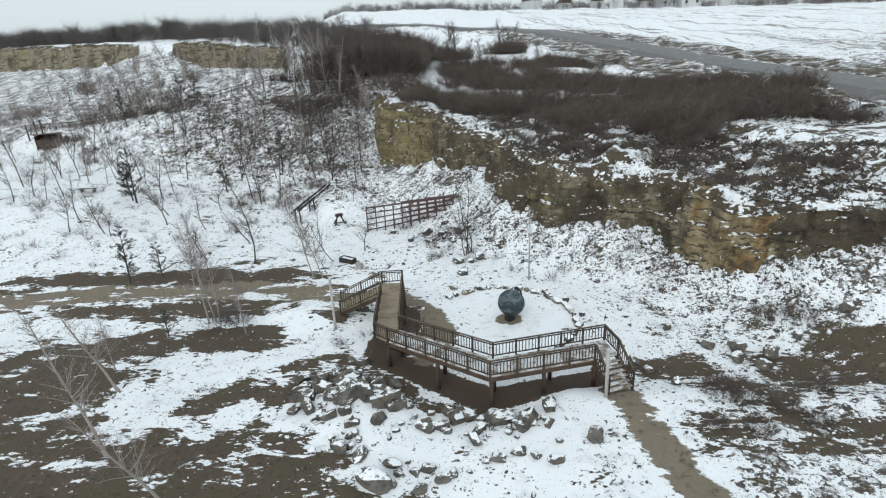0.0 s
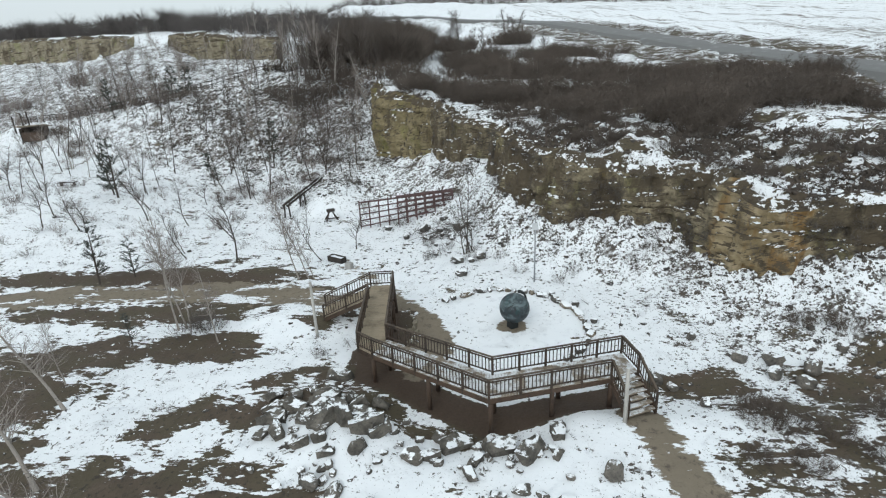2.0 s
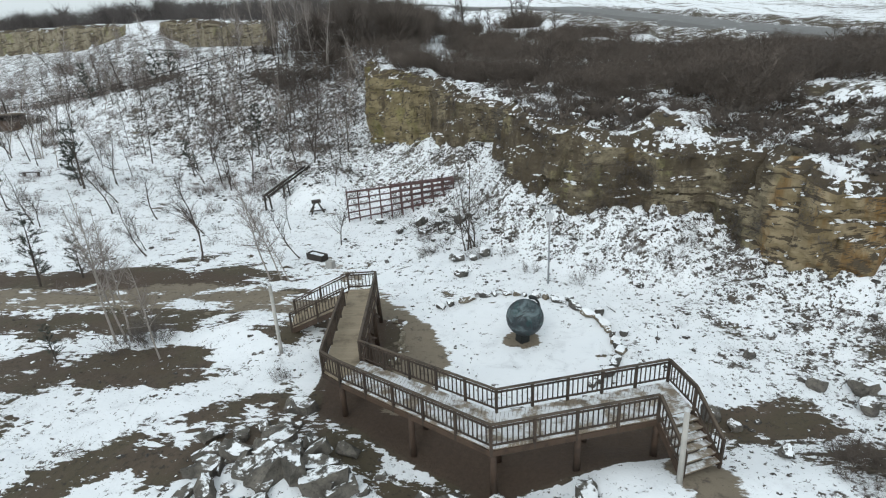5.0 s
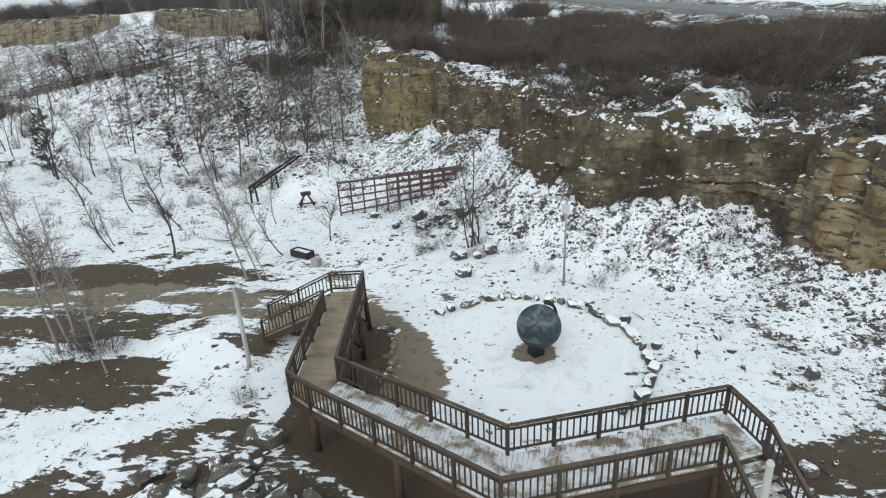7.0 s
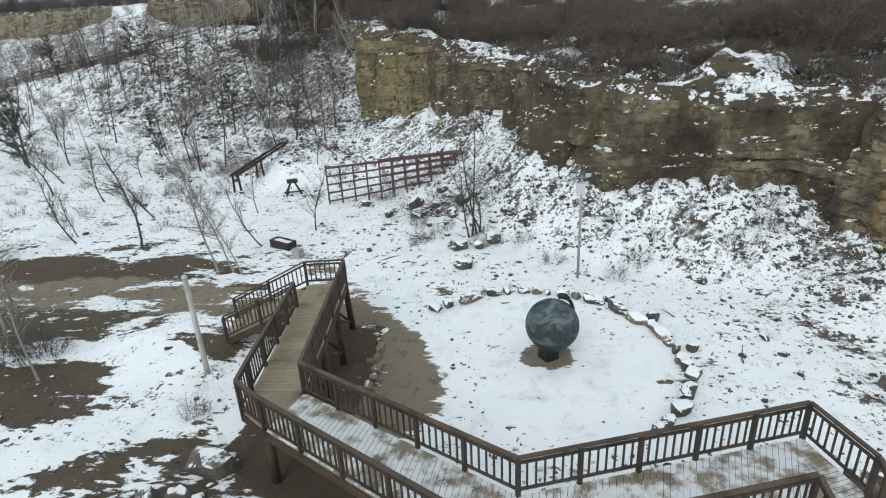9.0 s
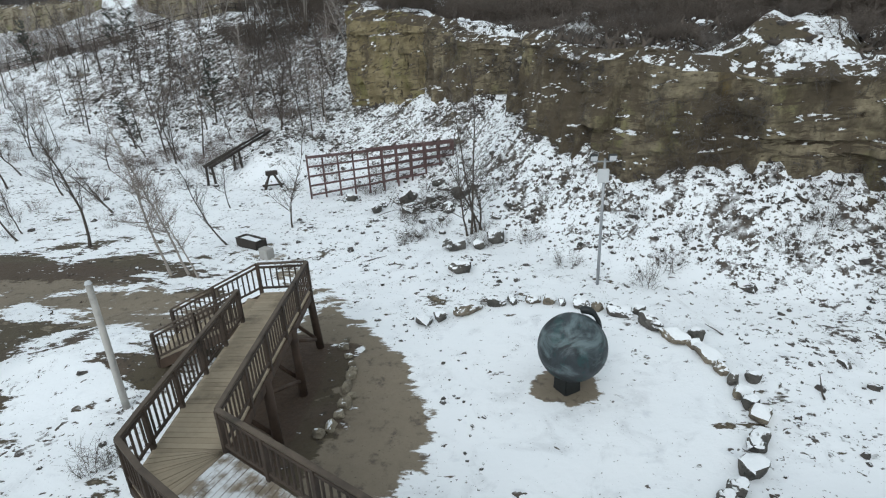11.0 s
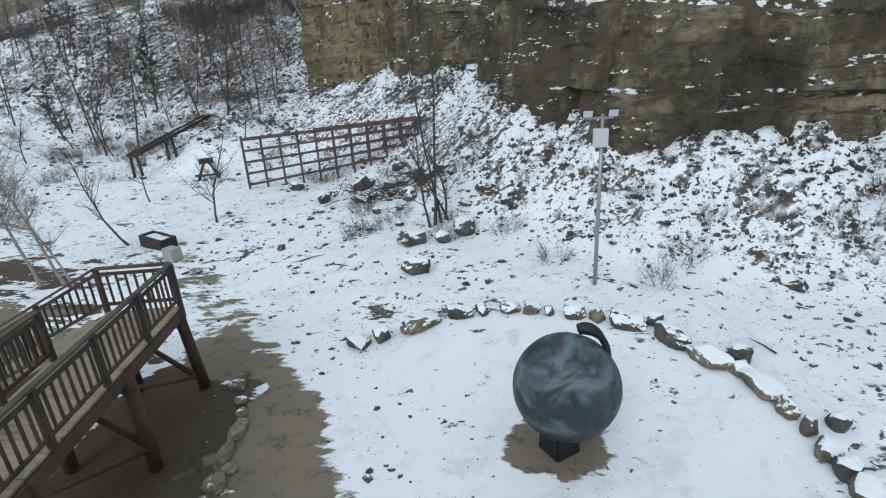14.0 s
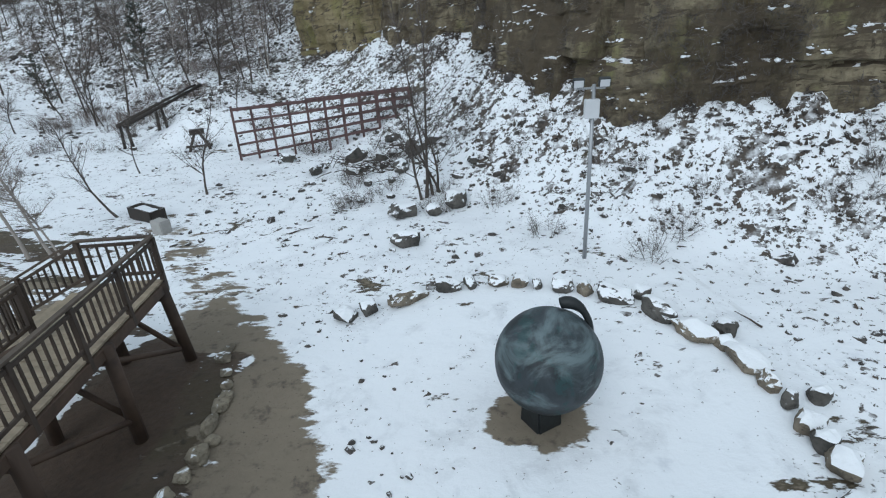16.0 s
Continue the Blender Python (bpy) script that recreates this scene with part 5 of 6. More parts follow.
for x, y, s in ((-39.0, 82.1, 0.7), (-38.5, 83.4, 0.65), (-36.6, 84.7, 0.8), (-35.1, 81.5, 0.75), (-31.1, 82.5, 0.9), (-31.5, 78.4, 0.8), (-26.6, 72.1, 0.8), (-23.1, 77.7, 1.0), (-24.0, 83.4, 0.9), (-21.3, 80.4, 0.95),
                (-19.4, 77.5, 0.85), (-15.7, 68.8, 0.9), (-45.7, 78, 0.7), (-42.5, 76.1, 0.7), (-25.1, 83, 1.1), (-22.9, 85.1, 1.1), (-47.7, 86, 0.8), (-21.3, 81.8, 0.9)):
    stand(rt.choice(TALL), x, y, rt.uniform(0, 360), s * rt.uniform(0.9, 1.1))
stand(DARK[1], -12.3, 45.4, 175, 0.72, -26)
stand(DARK[0], -9.8, 48.1, 40, 0.72, -4)
stand(TALL[0], 0.3, 46.6, 80, 0.86)
stand(DARK[2], 0.8, 46.9, 10, 0.85)
stand(TALL[1], 0.55, 46.75, 200, 0.75)
stand(DARK[0], 0.1, 46.4, 130, 0.8)
for x, y, s, k, turn in ((-18.3, 33.6, 0.95, 1, 30), (-18.8, 33.2, 1.0, 0, 80), (-13.2, 41.6, 0.9, 0, 60), (-12.4, 41.7, 0.8, 0, 200), (-11.8, 41.4, 0.6, 0, 300), (-15.4, 31.7, 0.65, 0, 120), (-22.2, 38.1, 0.9, 0, 30),
                         (-20.2, 24.4, 0.85, 3, 175), (-21.8, 26.6, 0.6, 0, 10), (-17.4, 19.0, 0.9, 3, 170), (-12.3, 15.6, 0.8, 3, 178), (-23.5, 73.7, 1.0, 0, 70), (-14.5, 74.8, 1.0, 0, 40), (-33, 86, 0.9, 0, 220)):
    stand(BIRCH[k], x, y, turn, s, -14 if 41 < y < 42 else None)
for x, y, s in ((-29.7, 41.1, 1.1), (-27.5, 42.5, 0.8), (-41.4, 62.5, 1.5), (-42.3, 63.2, 1.1), (-33, 70, 1.0), (-25.9, 72.9, 1.1), (-21, 31.5, 0.5), (-52, 98, 1.6), (-49, 97, 1.4), (-58, 90, 1.2)):
    stand(rt.choice(PINE), x, y, rt.uniform(0, 360), s)
# the wooded slope
n = 0
while n < 105:
    x, y = rt.uniform(-62, -12), rt.uniform(60, 97)
    if y < 66 - 0.05 * x and rt.random() < 0.75 or x > -13 and y > 66:
        continue
    kind = rt.random()
    stand(rt.choice(TALL if kind < 0.62 else DARK if kind < 0.86 else BIRCH), x, y, rt.uniform(0, 360), rt.uniform(0.55, 1.0))
    n += 1
for i in range(11):
    stand(rt.choice(BIRCH), rt.uniform(-37, -19), rt.uniform(80, 94), rt.uniform(0, 360), rt.uniform(0.85, 1.3))
for i in range(26):
    x, y = rt.uniform(-62, -20), rt.uniform(44, 62)
    if seg_dist(np.array([x]), np.array([y]), TRACK)[0] > 5:
        stand(rt.choice(SHRUB), x, y, rt.uniform(0, 360), rt.uniform(0.5, 0.9))
# grey undergrowth of the slopes, too dense to count
v, f = [], []
for cx, cy, rx, ry, k, lo, hi in ((-18, 79, 6, 9, 60, 0.7, 1.5), (-29, 81, 8, 8, 34, 0.6, 1.3), (-44, 84, 10, 8, 34, 0.6, 1.4), (-24, 67, 6, 3, 20, 0.7, 1.3), (-62, 90, 14, 8, 26, 0.8, 1.8), (-85, 118, 28, 20, 90, 1.5, 3.2), (-40, 70, 22, 22, 110, 0.5, 1.1)):
    for i in range(k):
        a, q = rt.uniform(0, 6.283), math.sqrt(rt.random())
        x, y = cx + rx * q * math.cos(a), cy + ry * q * math.sin(a)
        if (y < 87 or x < -36) and not (abs(y - 48) < 14 and x > -22):
            me = rt.choice(SHRUB).children[0].data
            m = pose(x, y, ground_z(x, y), 0, 0, rt.uniform(0, 360)) @ Matrix.Scale(rt.uniform(lo, hi), 4)
            base = len(v)
            v += [tuple(m @ w.co) for w in me.vertices]
            f += [tuple(base + j for j in p.vertices) for p in me.polygons]
tagged(mesh_object("undergrowth", v, f, M_TWIGPALE), "thin grey leafless undergrowth on the snowy slope", "undergrowth", kind="stuff")
for x, y, s in ((-47, 90, 0.8), (-45, 90.5, 0.7), (-49.5, 89.8, 0.6), (-26, 86.5, 0.6), (-30, 88, 0.7), (-22, 85.5, 0.5), (-69.5, 91.5, 0.8), (-67.5, 90.6, 0.6), (-58, 92, 0.6), (-54, 91, 0.7)):
    stand(rt.choice(BUSH), x, y, 60 * x, s)
# brown wood on the hilltop
for i in range(34):
    stand(rt.choice(BROWN), rt.uniform(-23, -9), rt.uniform(92, 118), rt.uniform(0, 360), rt.uniform(0.8, 1.15))
for i in range(12):
    stand(rt.choice(BROWN + BIRCH), rt.uniform(-36, -25), rt.uniform(101, 114), rt.uniform(0, 360), rt.uniform(0.7, 1.1))
# thicket along the plateau
for cx, cy, rx, ry, k in ((2, 76, 12, 7, 44), (18, 68, 12, 9, 46), (32, 67, 10, 6, 34), (19, 53, 3, 4, 4), (10, 61, 6, 5, 8), (-20, 87, 8, 4, 12), (26, 60, 8, 4, 14), (22, 54, 4, 3, 14), (38, 60, 6, 5, 14), (2, 100, 6, 5, 14), (-9, 84, 6, 5, 10)):
    for i in range(k):
        a, q = rt.uniform(0, 6.283), math.sqrt(rt.random())
        stand(rt.choice(BUSH), cx + rx * q * math.cos(a), cy + ry * q * math.sin(a), rt.uniform(0, 360), rt.choice((0.6, 0.8, 1.0, 1.2, 1.45)) * rt.uniform(0.9, 1.15))
for x, y, s in ((-4, 131, 1.25), (-2, 133, 1.2), (9, 141, 1.2), (11, 143, 1.15), (0, 115, 1.0), (3, 118, 0.9), (15, 118, 0.8), (26, 84, 0.6), (41, 74, 0.6), (-5, 122, 0.8), (9, 72, 0.8), (36, 68, 0.7), (38, 66, 0.7)):
    stand(rt.choice(BROWN), x, y, rt.uniform(0, 360), s)
for x, y, s in ((18.6, 57, 1.1), (20.2, 58.5, 1.2), (21.6, 57.4, 1.0)):
    stand(rt.choice(BUSH), x, y, rt.uniform(0, 360), s)
for x, y, s in ((-8.3, 29.7, 0.7), (-8.0, 29.9, 0.5), (-6.6, 31.2, 0.55), (-14.7, 24.4, 0.5)):
    stand(rt.choice(SHRUB), x, y, 70 * x, s)
for x, y, s in ((14.0, 23.2, 0.5), (14.4, 24.4, 0.4), (14.9, 22.6, 0.45), (16.6, 22.0, 0.4), (14.6, 20.2, 0.4), (12.7, 20.6, 0.3), (22.2, 30.8, 0.5), (20.6, 32.2, 0.45), (17.6, 20.6, 0.35), (19.4, 23.6, 0.4)):
    stand(rt.choice(BUSH), x, y, 60 * x, s)
for i in range(12):
    stand(rt.choice(DARK + TALL + SHRUB), rt.uniform(-35, -24), rt.uniform(93, 101), rt.uniform(0, 360), rt.uniform(0.6, 1.0))
for x, y, s in ((-30.5, 97, 1.0), (-28, 98.5, 1.1), (-32.5, 95.5, 0.8), (-26, 97, 0.9)):
    stand(rt.choice(BUSH), x, y, 60 * x, s)
for x, y in ((-17.2, 33.4), (-17.8, 33.9), (-16.6, 33.1), (-18.3, 32.8), (-16.9, 34.0)):
    stand(rt.choice(SHRUB), x, y, 70 * x, 1.35)
for x, y in ((13.6, 41.2), (14.3, 41.6), (13.0, 41.0)):
    stand(SHRUB[0], x, y, 40 * x, 0.8)
for i in range(14):
    stand(rt.choice(SHRUB), rt.uniform(-4, 2.5), rt.uniform(44.5, 50.5), rt.uniform(0, 360), rt.uniform(0.5, 0.9))
for i in range(40):
    stand(rt.choice(BIRCH + DARK + DARK), rt.uniform(-100, -56), rt.uniform(72, 140), rt.uniform(0, 360), rt.uniform(0.7, 1.1))
for i in range(64):
    x = rt.uniform(0, 30)
    stand(rt.choice(BUSH), x, float(np.interp(x, [0, 3, 6, 14, 20, 30], [66, 59.5, 53, 47, 41, 36.5])) + rt.uniform(0, 9), rt.uniform(0, 360), rt.uniform(0.25, 0.6))
for i in range(10):
    stand(rt.choice(BUSH), rt.uniform(-95, -50), rt.uniform(75, 120), rt.uniform(0, 360), rt.uniform(0.5, 0.9))
# shrubs on the slopes
n = 0
while n < 150:
    x, y = rt.uniform(-30, 30), rt.uniform(38, 92)
    _, _, wt, d = fields(np.array([x]), np.array([y]))
    if -wt[0] * 1.1 < d[0] < -0.8 or 0.8 < d[0] < 8:
        stand(rt.choice(SHRUB), x, y, rt.uniform(0, 360), rt.uniform(0.5, 1.1))
        n += 1
for i in range(46):
    stand(rt.choice(BIRCH), rt.uniform(-90, -44), rt.uniform(98, 142), rt.uniform(0, 360), rt.uniform(0.6, 1.0))
# the farther thicket, too dense to count
v, f = [], []
for cx, cy, rx, ry, k in ((2, 113, 6, 7, 22), (15, 114, 5, 4, 14), (24, 112, 8, 3, 10), (8, 98, 10, 7, 18), (15, 92, 9, 5, 20), (25, 88, 9, 6, 24), (34, 82, 8, 5, 18), (41, 77, 6, 4, 12), (-4, 130, 4, 3, 8), (10, 140, 4, 3, 8)):
    for i in range(k):
        a, q = rt.uniform(0, 6.283), math.sqrt(rt.random())
        x, y = cx + rx * q * math.cos(a), cy + ry * q * math.sin(a)
        me = rt.choice(BUSH).children[0].data
        m = pose(x, y, ground_z(x, y), 0, 0, rt.uniform(0, 360)) @ Matrix.Scale(rt.uniform(0.8, 1.5) * (1.3 if cy > 125 else 1.0), 4)
        base = len(v)
        v += [tuple(m @ w.co) for w in me.vertices]
        f += [tuple(base + j for j in p.vertices) for p in me.polygons]
tagged(mesh_object("thicket", v, f, M_THICKET), "dense brown leafless thicket far across the plateau", "bushes", kind="stuff")
for p in PROTOS:
    for o in (*p.children, p):
        bpy.data.objects.remove(o)


# ---- dead weeds and leaf clumps ----
def build_weeds():
    r = np.random.RandomState(9)
    n = 95000
    X, Y = r.uniform(-40, 34, n), r.uniform(14, 90, n)
    zb, zt, wt, d = fields(X, Y)
    u = np.clip(1 + d / wt, 0, 1)
    ring = np.hypot(X - 3.55, Y - 33.7)
    dens = np.where(d < 0, 0.08 + 0.75 * smooth01(u * 2.2), 0.8 * smooth01((16 - d) / 6) * (d > 0.9) * np.clip(wobble(X, Y, 5.0, 51) * 2 + 0.5, 0.1, 1))
    dens += (0.3 + 0.35 * smooth01((34 - Y) / 6)) * smooth01((X - 9) / 3) * (d < 0)
    dens += 0.3 * smooth01((cover(X, Y)[0] - 0.4) / 0.3) * (d < 0)
    dens *= np.where(ring < 5.2, 0.1, 1.0)
    dens *= 1 - 0.3 * smooth01((-X - 12) / 20)
    patch = wobble(X, Y, 4.0, 31) * 0.5 + wobble(X, Y, 1.4, 32) * 0.5
    keep = r.uniform(0, 1, n) < dens * np.clip(0.55 + 1.1 * patch, 0, 1.5)
    for line, w in ((PATH_FRONT, 1.0), (MUD, 1.4), (DECK_LINE, 0.9)):
        keep &= seg_dist(X, Y, line) > w
    X, Y = X[keep], Y[keep]
    Z = height(X, Y)
    m, k = len(X), 5
    slope = np.clip(1 + fields(X, Y)[3] / 6, 0.35, 1)[:, None]
    size = r.uniform(0.08, 0.3, (m, 1)) * slope * np.where(r.uniform(0, 1, (m, 1)) < 0.1, 1.8, 1.0) * (1 + 0.9 * (fields(X, Y)[3] > 0.9) * smooth01((X + 12) / 8))[:, None]
    a = r.uniform(0, 6.283, (m, k))
    el = r.uniform(0.05, 1.0, (m, k))
    ln = size * r.uniform(0.5, 1.1, (m, k))
    P = np.stack([np.broadcast_to(X[:, None], (m, k)), np.broadcast_to(Y[:, None], (m, k)), np.broadcast_to(Z[:, None], (m, k))], -1) + np.concatenate([r.uniform(-0.6, 0.6, (m, k, 2)) * size[..., None], np.zeros((m, k, 1)) - 0.02], -1)
    D = np.stack([np.cos(a) * np.sqrt(1 - el ** 2), np.sin(a) * np.sqrt(1 - el ** 2), el], -1)
    S = np.stack([-np.sin(a), np.cos(a), np.zeros_like(a)], -1)
    U = np.cross(S, D)
    w = (size * 0.3 * r.uniform(0.5, 1.2, (m, k)))[..., None]
    Q = P + D * ln[..., None]
    V = np.stack([P + S * w, P - S * w * 0.5 + U * w * 0.87, P - S * w * 0.5 - U * w * 0.87, Q], 2).reshape(-1, 3)
    b = (np.arange(m * k) * 4)[:, None]
    F = np.concatenate([b + [0, 1, 3], b + [1, 2, 3], b + [2, 0, 3]], 1).reshape(-1, 3)
    me = bpy.data.meshes.new("dead_weeds")
    me.vertices.add(len(V))
    me.vertices.foreach_set("co", V.astype(np.float32).ravel())
    me.loops.add(F.size)
    me.loops.foreach_set("vertex_index", F.astype(np.int32).ravel())
    me.polygons.add(len(F))
    me.polygons.foreach_set("loop_start", np.arange(0, F.size, 3, dtype=np.int32))
    me.polygons.foreach_set("loop_total", np.full(len(F), 3, np.int32))
    me.update()
    me.materials.append(M_WEED)
    tagged(new("dead_weeds", me), "clumps of dead brown weeds and leaves in the snow", "weeds", kind="stuff")


build_weeds()


# ---- clods and small stones on the slopes ----
def build_clods():
    r = np.random.RandomState(17)
    n = 300000
    X, Y = r.uniform(-46, 32, n), r.uniform(13, 92, n)
    zb, zt, wt, d = fields(X, Y)
    u = np.clip(1 + d / wt, 0, 1)
    far = smooth01((-X - 6) / 10) * smooth01((Y - 55) / 10)
    dens = np.where(d < 0, 0.012 + 0.15 * smooth01(u * 2.4) * (1 - 0.55 * far), 0.05 * smooth01((12 - d) / 6) * (d > 0.9))
    dens += 0.05 * smooth01((X - 8.6) / 2) * (d < 0) + 0.03 * smooth01((Y - 39) / 2) * (X > -9) * (d < 0)
    patch = wobble(X, Y, 3.0, 41) * 0.6 + wobble(X, Y, 1.1, 42) * 0.5
    keep = r.uniform(0, 1, n) < dens * np.clip(0.6 + 1.3 * patch, 0.05, 1.9)
    keep &= np.hypot(X - 3.5, Y - 33.6) > 5.3
    edge = seg_dist(X, Y, MUD)
    keep |= (r.uniform(0, 1, n) < 0.1 * smooth01((3.6 - edge) / 2)) & (X > -2.2) & (edge > 1.7)
    for line, w in ((PATH_FRONT, 1.2), (MUD, 1.6), (DECK_LINE, 1.2), (TRACK, 3.0)):
        keep &= seg_dist(X, Y, line) > w
    X, Y, far = X[keep], Y[keep], far[keep]
    Z = height(X, Y)
    m = len(X)
    g = (1 + 5 ** 0.5) / 2
    ico = np.array([(-1, g, 0), (1, g, 0), (-1, -g, 0), (1, -g, 0), (0, -1, g), (0, 1, g), (0, -1, -g), (0, 1, -g), (g, 0, -1), (g, 0, 1), (-g, 0, -1), (-g, 0, 1)]) / 1.9
    tri = np.array([(0, 11, 5), (0, 5, 1), (0, 1, 7), (0, 7, 10), (0, 10, 11), (1, 5, 9), (5, 11, 4), (11, 10, 2), (10, 7, 6), (7, 1, 8), (3, 9, 4), (3, 4, 2), (3, 2, 6), (3, 6, 8), (3, 8, 9), (4, 9, 5), (2, 4, 11), (6, 2, 10), (8, 6, 7), (9, 8, 1)])
    size = np.exp(r.normal(-2.7, 0.45, (m, 1, 1))) * (1 + 0.7 * far[:, None, None]) * np.where((X > -3) & (X < 8.4) & (Y > 26) & (Y < 38), 0.55, 1.0)[:, None, None]
    V = ico[None] * r.uniform(0.6, 1.35, (m, 12, 1)) * size * r.uniform((0.7, 0.7, 0.5), (1.5, 1.2, 0.9), (m, 3))[:, None, :]
    a = r.uniform(0, 6.283, m)[:, None]
    ca, sa = np.cos(a), np.sin(a)
    V = np.stack([V[..., 0] * ca - V[..., 1] * sa, V[..., 0] * sa + V[..., 1] * ca, V[..., 2]], -1)
    V += np.stack([X, Y, Z + size[:, 0, 0] * 0.1], -1)[:, None, :]
    F = (tri[None] + (np.arange(m) * 12)[:, None, None]).reshape(-1, 3)
    tagged(mesh_object("stones", V.reshape(-1, 3).tolist(), F.tolist(), M_CLOD), "dark clods and small stones poking through thin snow", "stones", kind="stuff")


M_CLOD = rock_material("dark_clod_rock", (0.04, 0.036, 0.033), (0.11, 0.097, 0.085), 0.86, 2.0)
build_clods()


# ---- growth and snow lumps on the rock faces and the ledge above ----
def lumps(name, P, size, flat, material, label, category, seed):
    """Many small uneven lumps at the places P, in one mesh."""
    r = np.random.RandomState(seed)
    m = len(P)
    g = (1 + 5 ** 0.5) / 2
    ico = np.array([(-1, g, 0), (1, g, 0), (-1, -g, 0), (1, -g, 0), (0, -1, g), (0, 1, g), (0, -1, -g), (0, 1, -g), (g, 0, -1), (g, 0, 1), (-g, 0, -1), (-g, 0, 1)]) / 1.9
    tri = np.array([(0, 11, 5), (0, 5, 1), (0, 1, 7), (0, 7, 10), (0, 10, 11), (1, 5, 9), (5, 11, 4), (11, 10, 2), (10, 7, 6), (7, 1, 8), (3, 9, 4), (3, 4, 2), (3, 2, 6), (3, 6, 8), (3, 8, 9), (4, 9, 5), (2, 4, 11), (6, 2, 10), (8, 6, 7), (9, 8, 1)])
    V = ico[None] * r.uniform(0.55, 1.4, (m, 12, 1)) * size[:, None, None] * r.uniform((0.6, 0.6, flat * 0.7), (1.6, 1.3, flat * 1.3), (m, 3))[:, None, :]
    a = r.uniform(0, 6.283, m)[:, None]
    V = np.stack([V[..., 0] * np.cos(a) - V[..., 1] * np.sin(a), V[..., 0] * np.sin(a) + V[..., 1] * np.cos(a), V[..., 2]], -1) + P[:, None, :]
    F = (tri[None] + (np.arange(m) * 12)[:, None, None]).reshape(-1, 3)
    tagged(mesh_object(name, V.reshape(-1, 3).tolist(), F.tolist(), material, smooth=True), label, category, kind="stuff")


def build_face_growth():
    r = np.random.RandomState(23)
    tufts, snow = Sticks(), []
    rnd = random.Random(29)
    for ob, k in zip(FACES, (5200, 300, 0, 0)):
        if not k:
            continue
        polys = ob.data.polygons
        for i in r.randint(0, len(polys), k * 2):
            c, nrm = polys[i].center, polys[i].normal
            if nrm.y > 0 and nrm.x > -0.3:
                nrm = -nrm
            thick = noise.noise((c.x * 0.35, c.y * 0.35, c.z * 0.3)) + 0.5 * noise.noise((c.x * 1.1, c.y * 1.1, c.z))
            if thick > 0.0:
                ln = rnd.uniform(0.12, 0.42)
                for _ in range(5):
                    q = c + Vector((rnd.uniform(-0.2, 0.2), rnd.uniform(-0.1, 0.1), rnd.uniform(-0.15, 0.15)))
                    e = q + (nrm * rnd.uniform(0.3, 1.0) + Vector((rnd.uniform(-0.7, 0.7), rnd.uniform(-0.7, 0.7), rnd.uniform(-0.9, 0.7)))).normalized() * ln
                    tufts.spike(q - nrm * 0.05, e, rnd.uniform(0.007, 0.018))
            if rnd.random() < 0.038 and noise.noise((c.x * 0.5 + 9, c.y * 0.5, c.z * 0.9)) > 0.12:
                run = rnd.uniform(0.1, 0.45)
                for _ in range(rnd.randint(3, 8)):
                    snow.append((c.x + rnd.uniform(-run, run) + nrm.x * 0.04, c.y + rnd.uniform(-0.1, 0.1) + nrm.y * 0.04, c.z + rnd.uniform(-0.07, 0.07)))
    tagged(new("cliff_growth", tufts.mesh("cliff_growth", M_TWIG)), "dead brown weeds hanging on the rock face", "weeds", kind="stuff")
    n = 42000
    X, Y = r.uniform(-14, 34, n), r.uniform(31, 84, n)
    d = fields(X, Y)[3]
    spread = wobble(X, Y, 3.0, 61) * 0.6 + wobble(X, Y, 1.0, 62) * 0.4
    keep = (d > 0.7) & (d < 12) & (r.uniform(0, 1, n) < 0.6 * smooth01((13 - d) / 8) * np.clip(spread * 4.0 - 0.9, 0, 1))
    X, Y = X[keep], Y[keep]
    ledge = np.stack([X, Y, height(X, Y) + r.uniform(0.0, 0.25, len(X))], -1)
    P = np.concatenate([np.array(snow), ledge])
    size = np.concatenate([np.exp(r.normal(-2.95, 0.4, len(snow))), np.exp(r.normal(-2.25, 0.5, len(ledge)))])
    lumps("snow_lumps", P, size, 0.42, M_SNOWLUMP, "lumps of snow lying on the rock ledges", "snow", 31)


M_SNOWLUMP = plain_material("lying_snow", (0.78, 0.8, 0.83), SNOW, 3, 0.85)
build_face_growth()


# ---- brush pile below the lattice ----
def build_brush(x, y, seed):
    r = random.Random(seed)
    ob = thing("brush_pile", (x, y, ground_z(x, y) - 0.03), "heap of dark cut branches in the snow", "brush pile", "brush piles")
    for _ in range(42):
        s = Sticks()
        a = r.uniform(0, 6.283)
        p = Vector((r.gauss(0, 0.7), r.gauss(0, 0.5), r.uniform(0, 0.35)))
        s.tube(wander(r, p, Vector((math.cos(a), math.sin(a), r.uniform(-0.15, 0.35))), r.uniform(0.5, 1.6), 3, 0.3), (0.026, 0.02, 0.014, 0.005), 4)
        new("branch", s.mesh("branch", M_BARK)).parent = ob


def fallen_branch(x, y, ln, turn, seed):
    r = random.Random(seed)
    s = Sticks()
    s.tube(wander(r, Vector((0, 0, 0.03)), Vector((1, 0.3, 0.12)), ln, 5, 0.22, -0.03), (0.03, 0.026, 0.022, 0.018, 0.013, 0.006), 5)
    ob = new("fallen_branch", s.mesh("fallen_branch", M_BARK))
    ob.matrix_basis = pose(x, y, ground_z(x, y), 0, 0, turn)
    tagged(ob, "thin bent dead branch lying on the snow", "branch", "fallen branches")


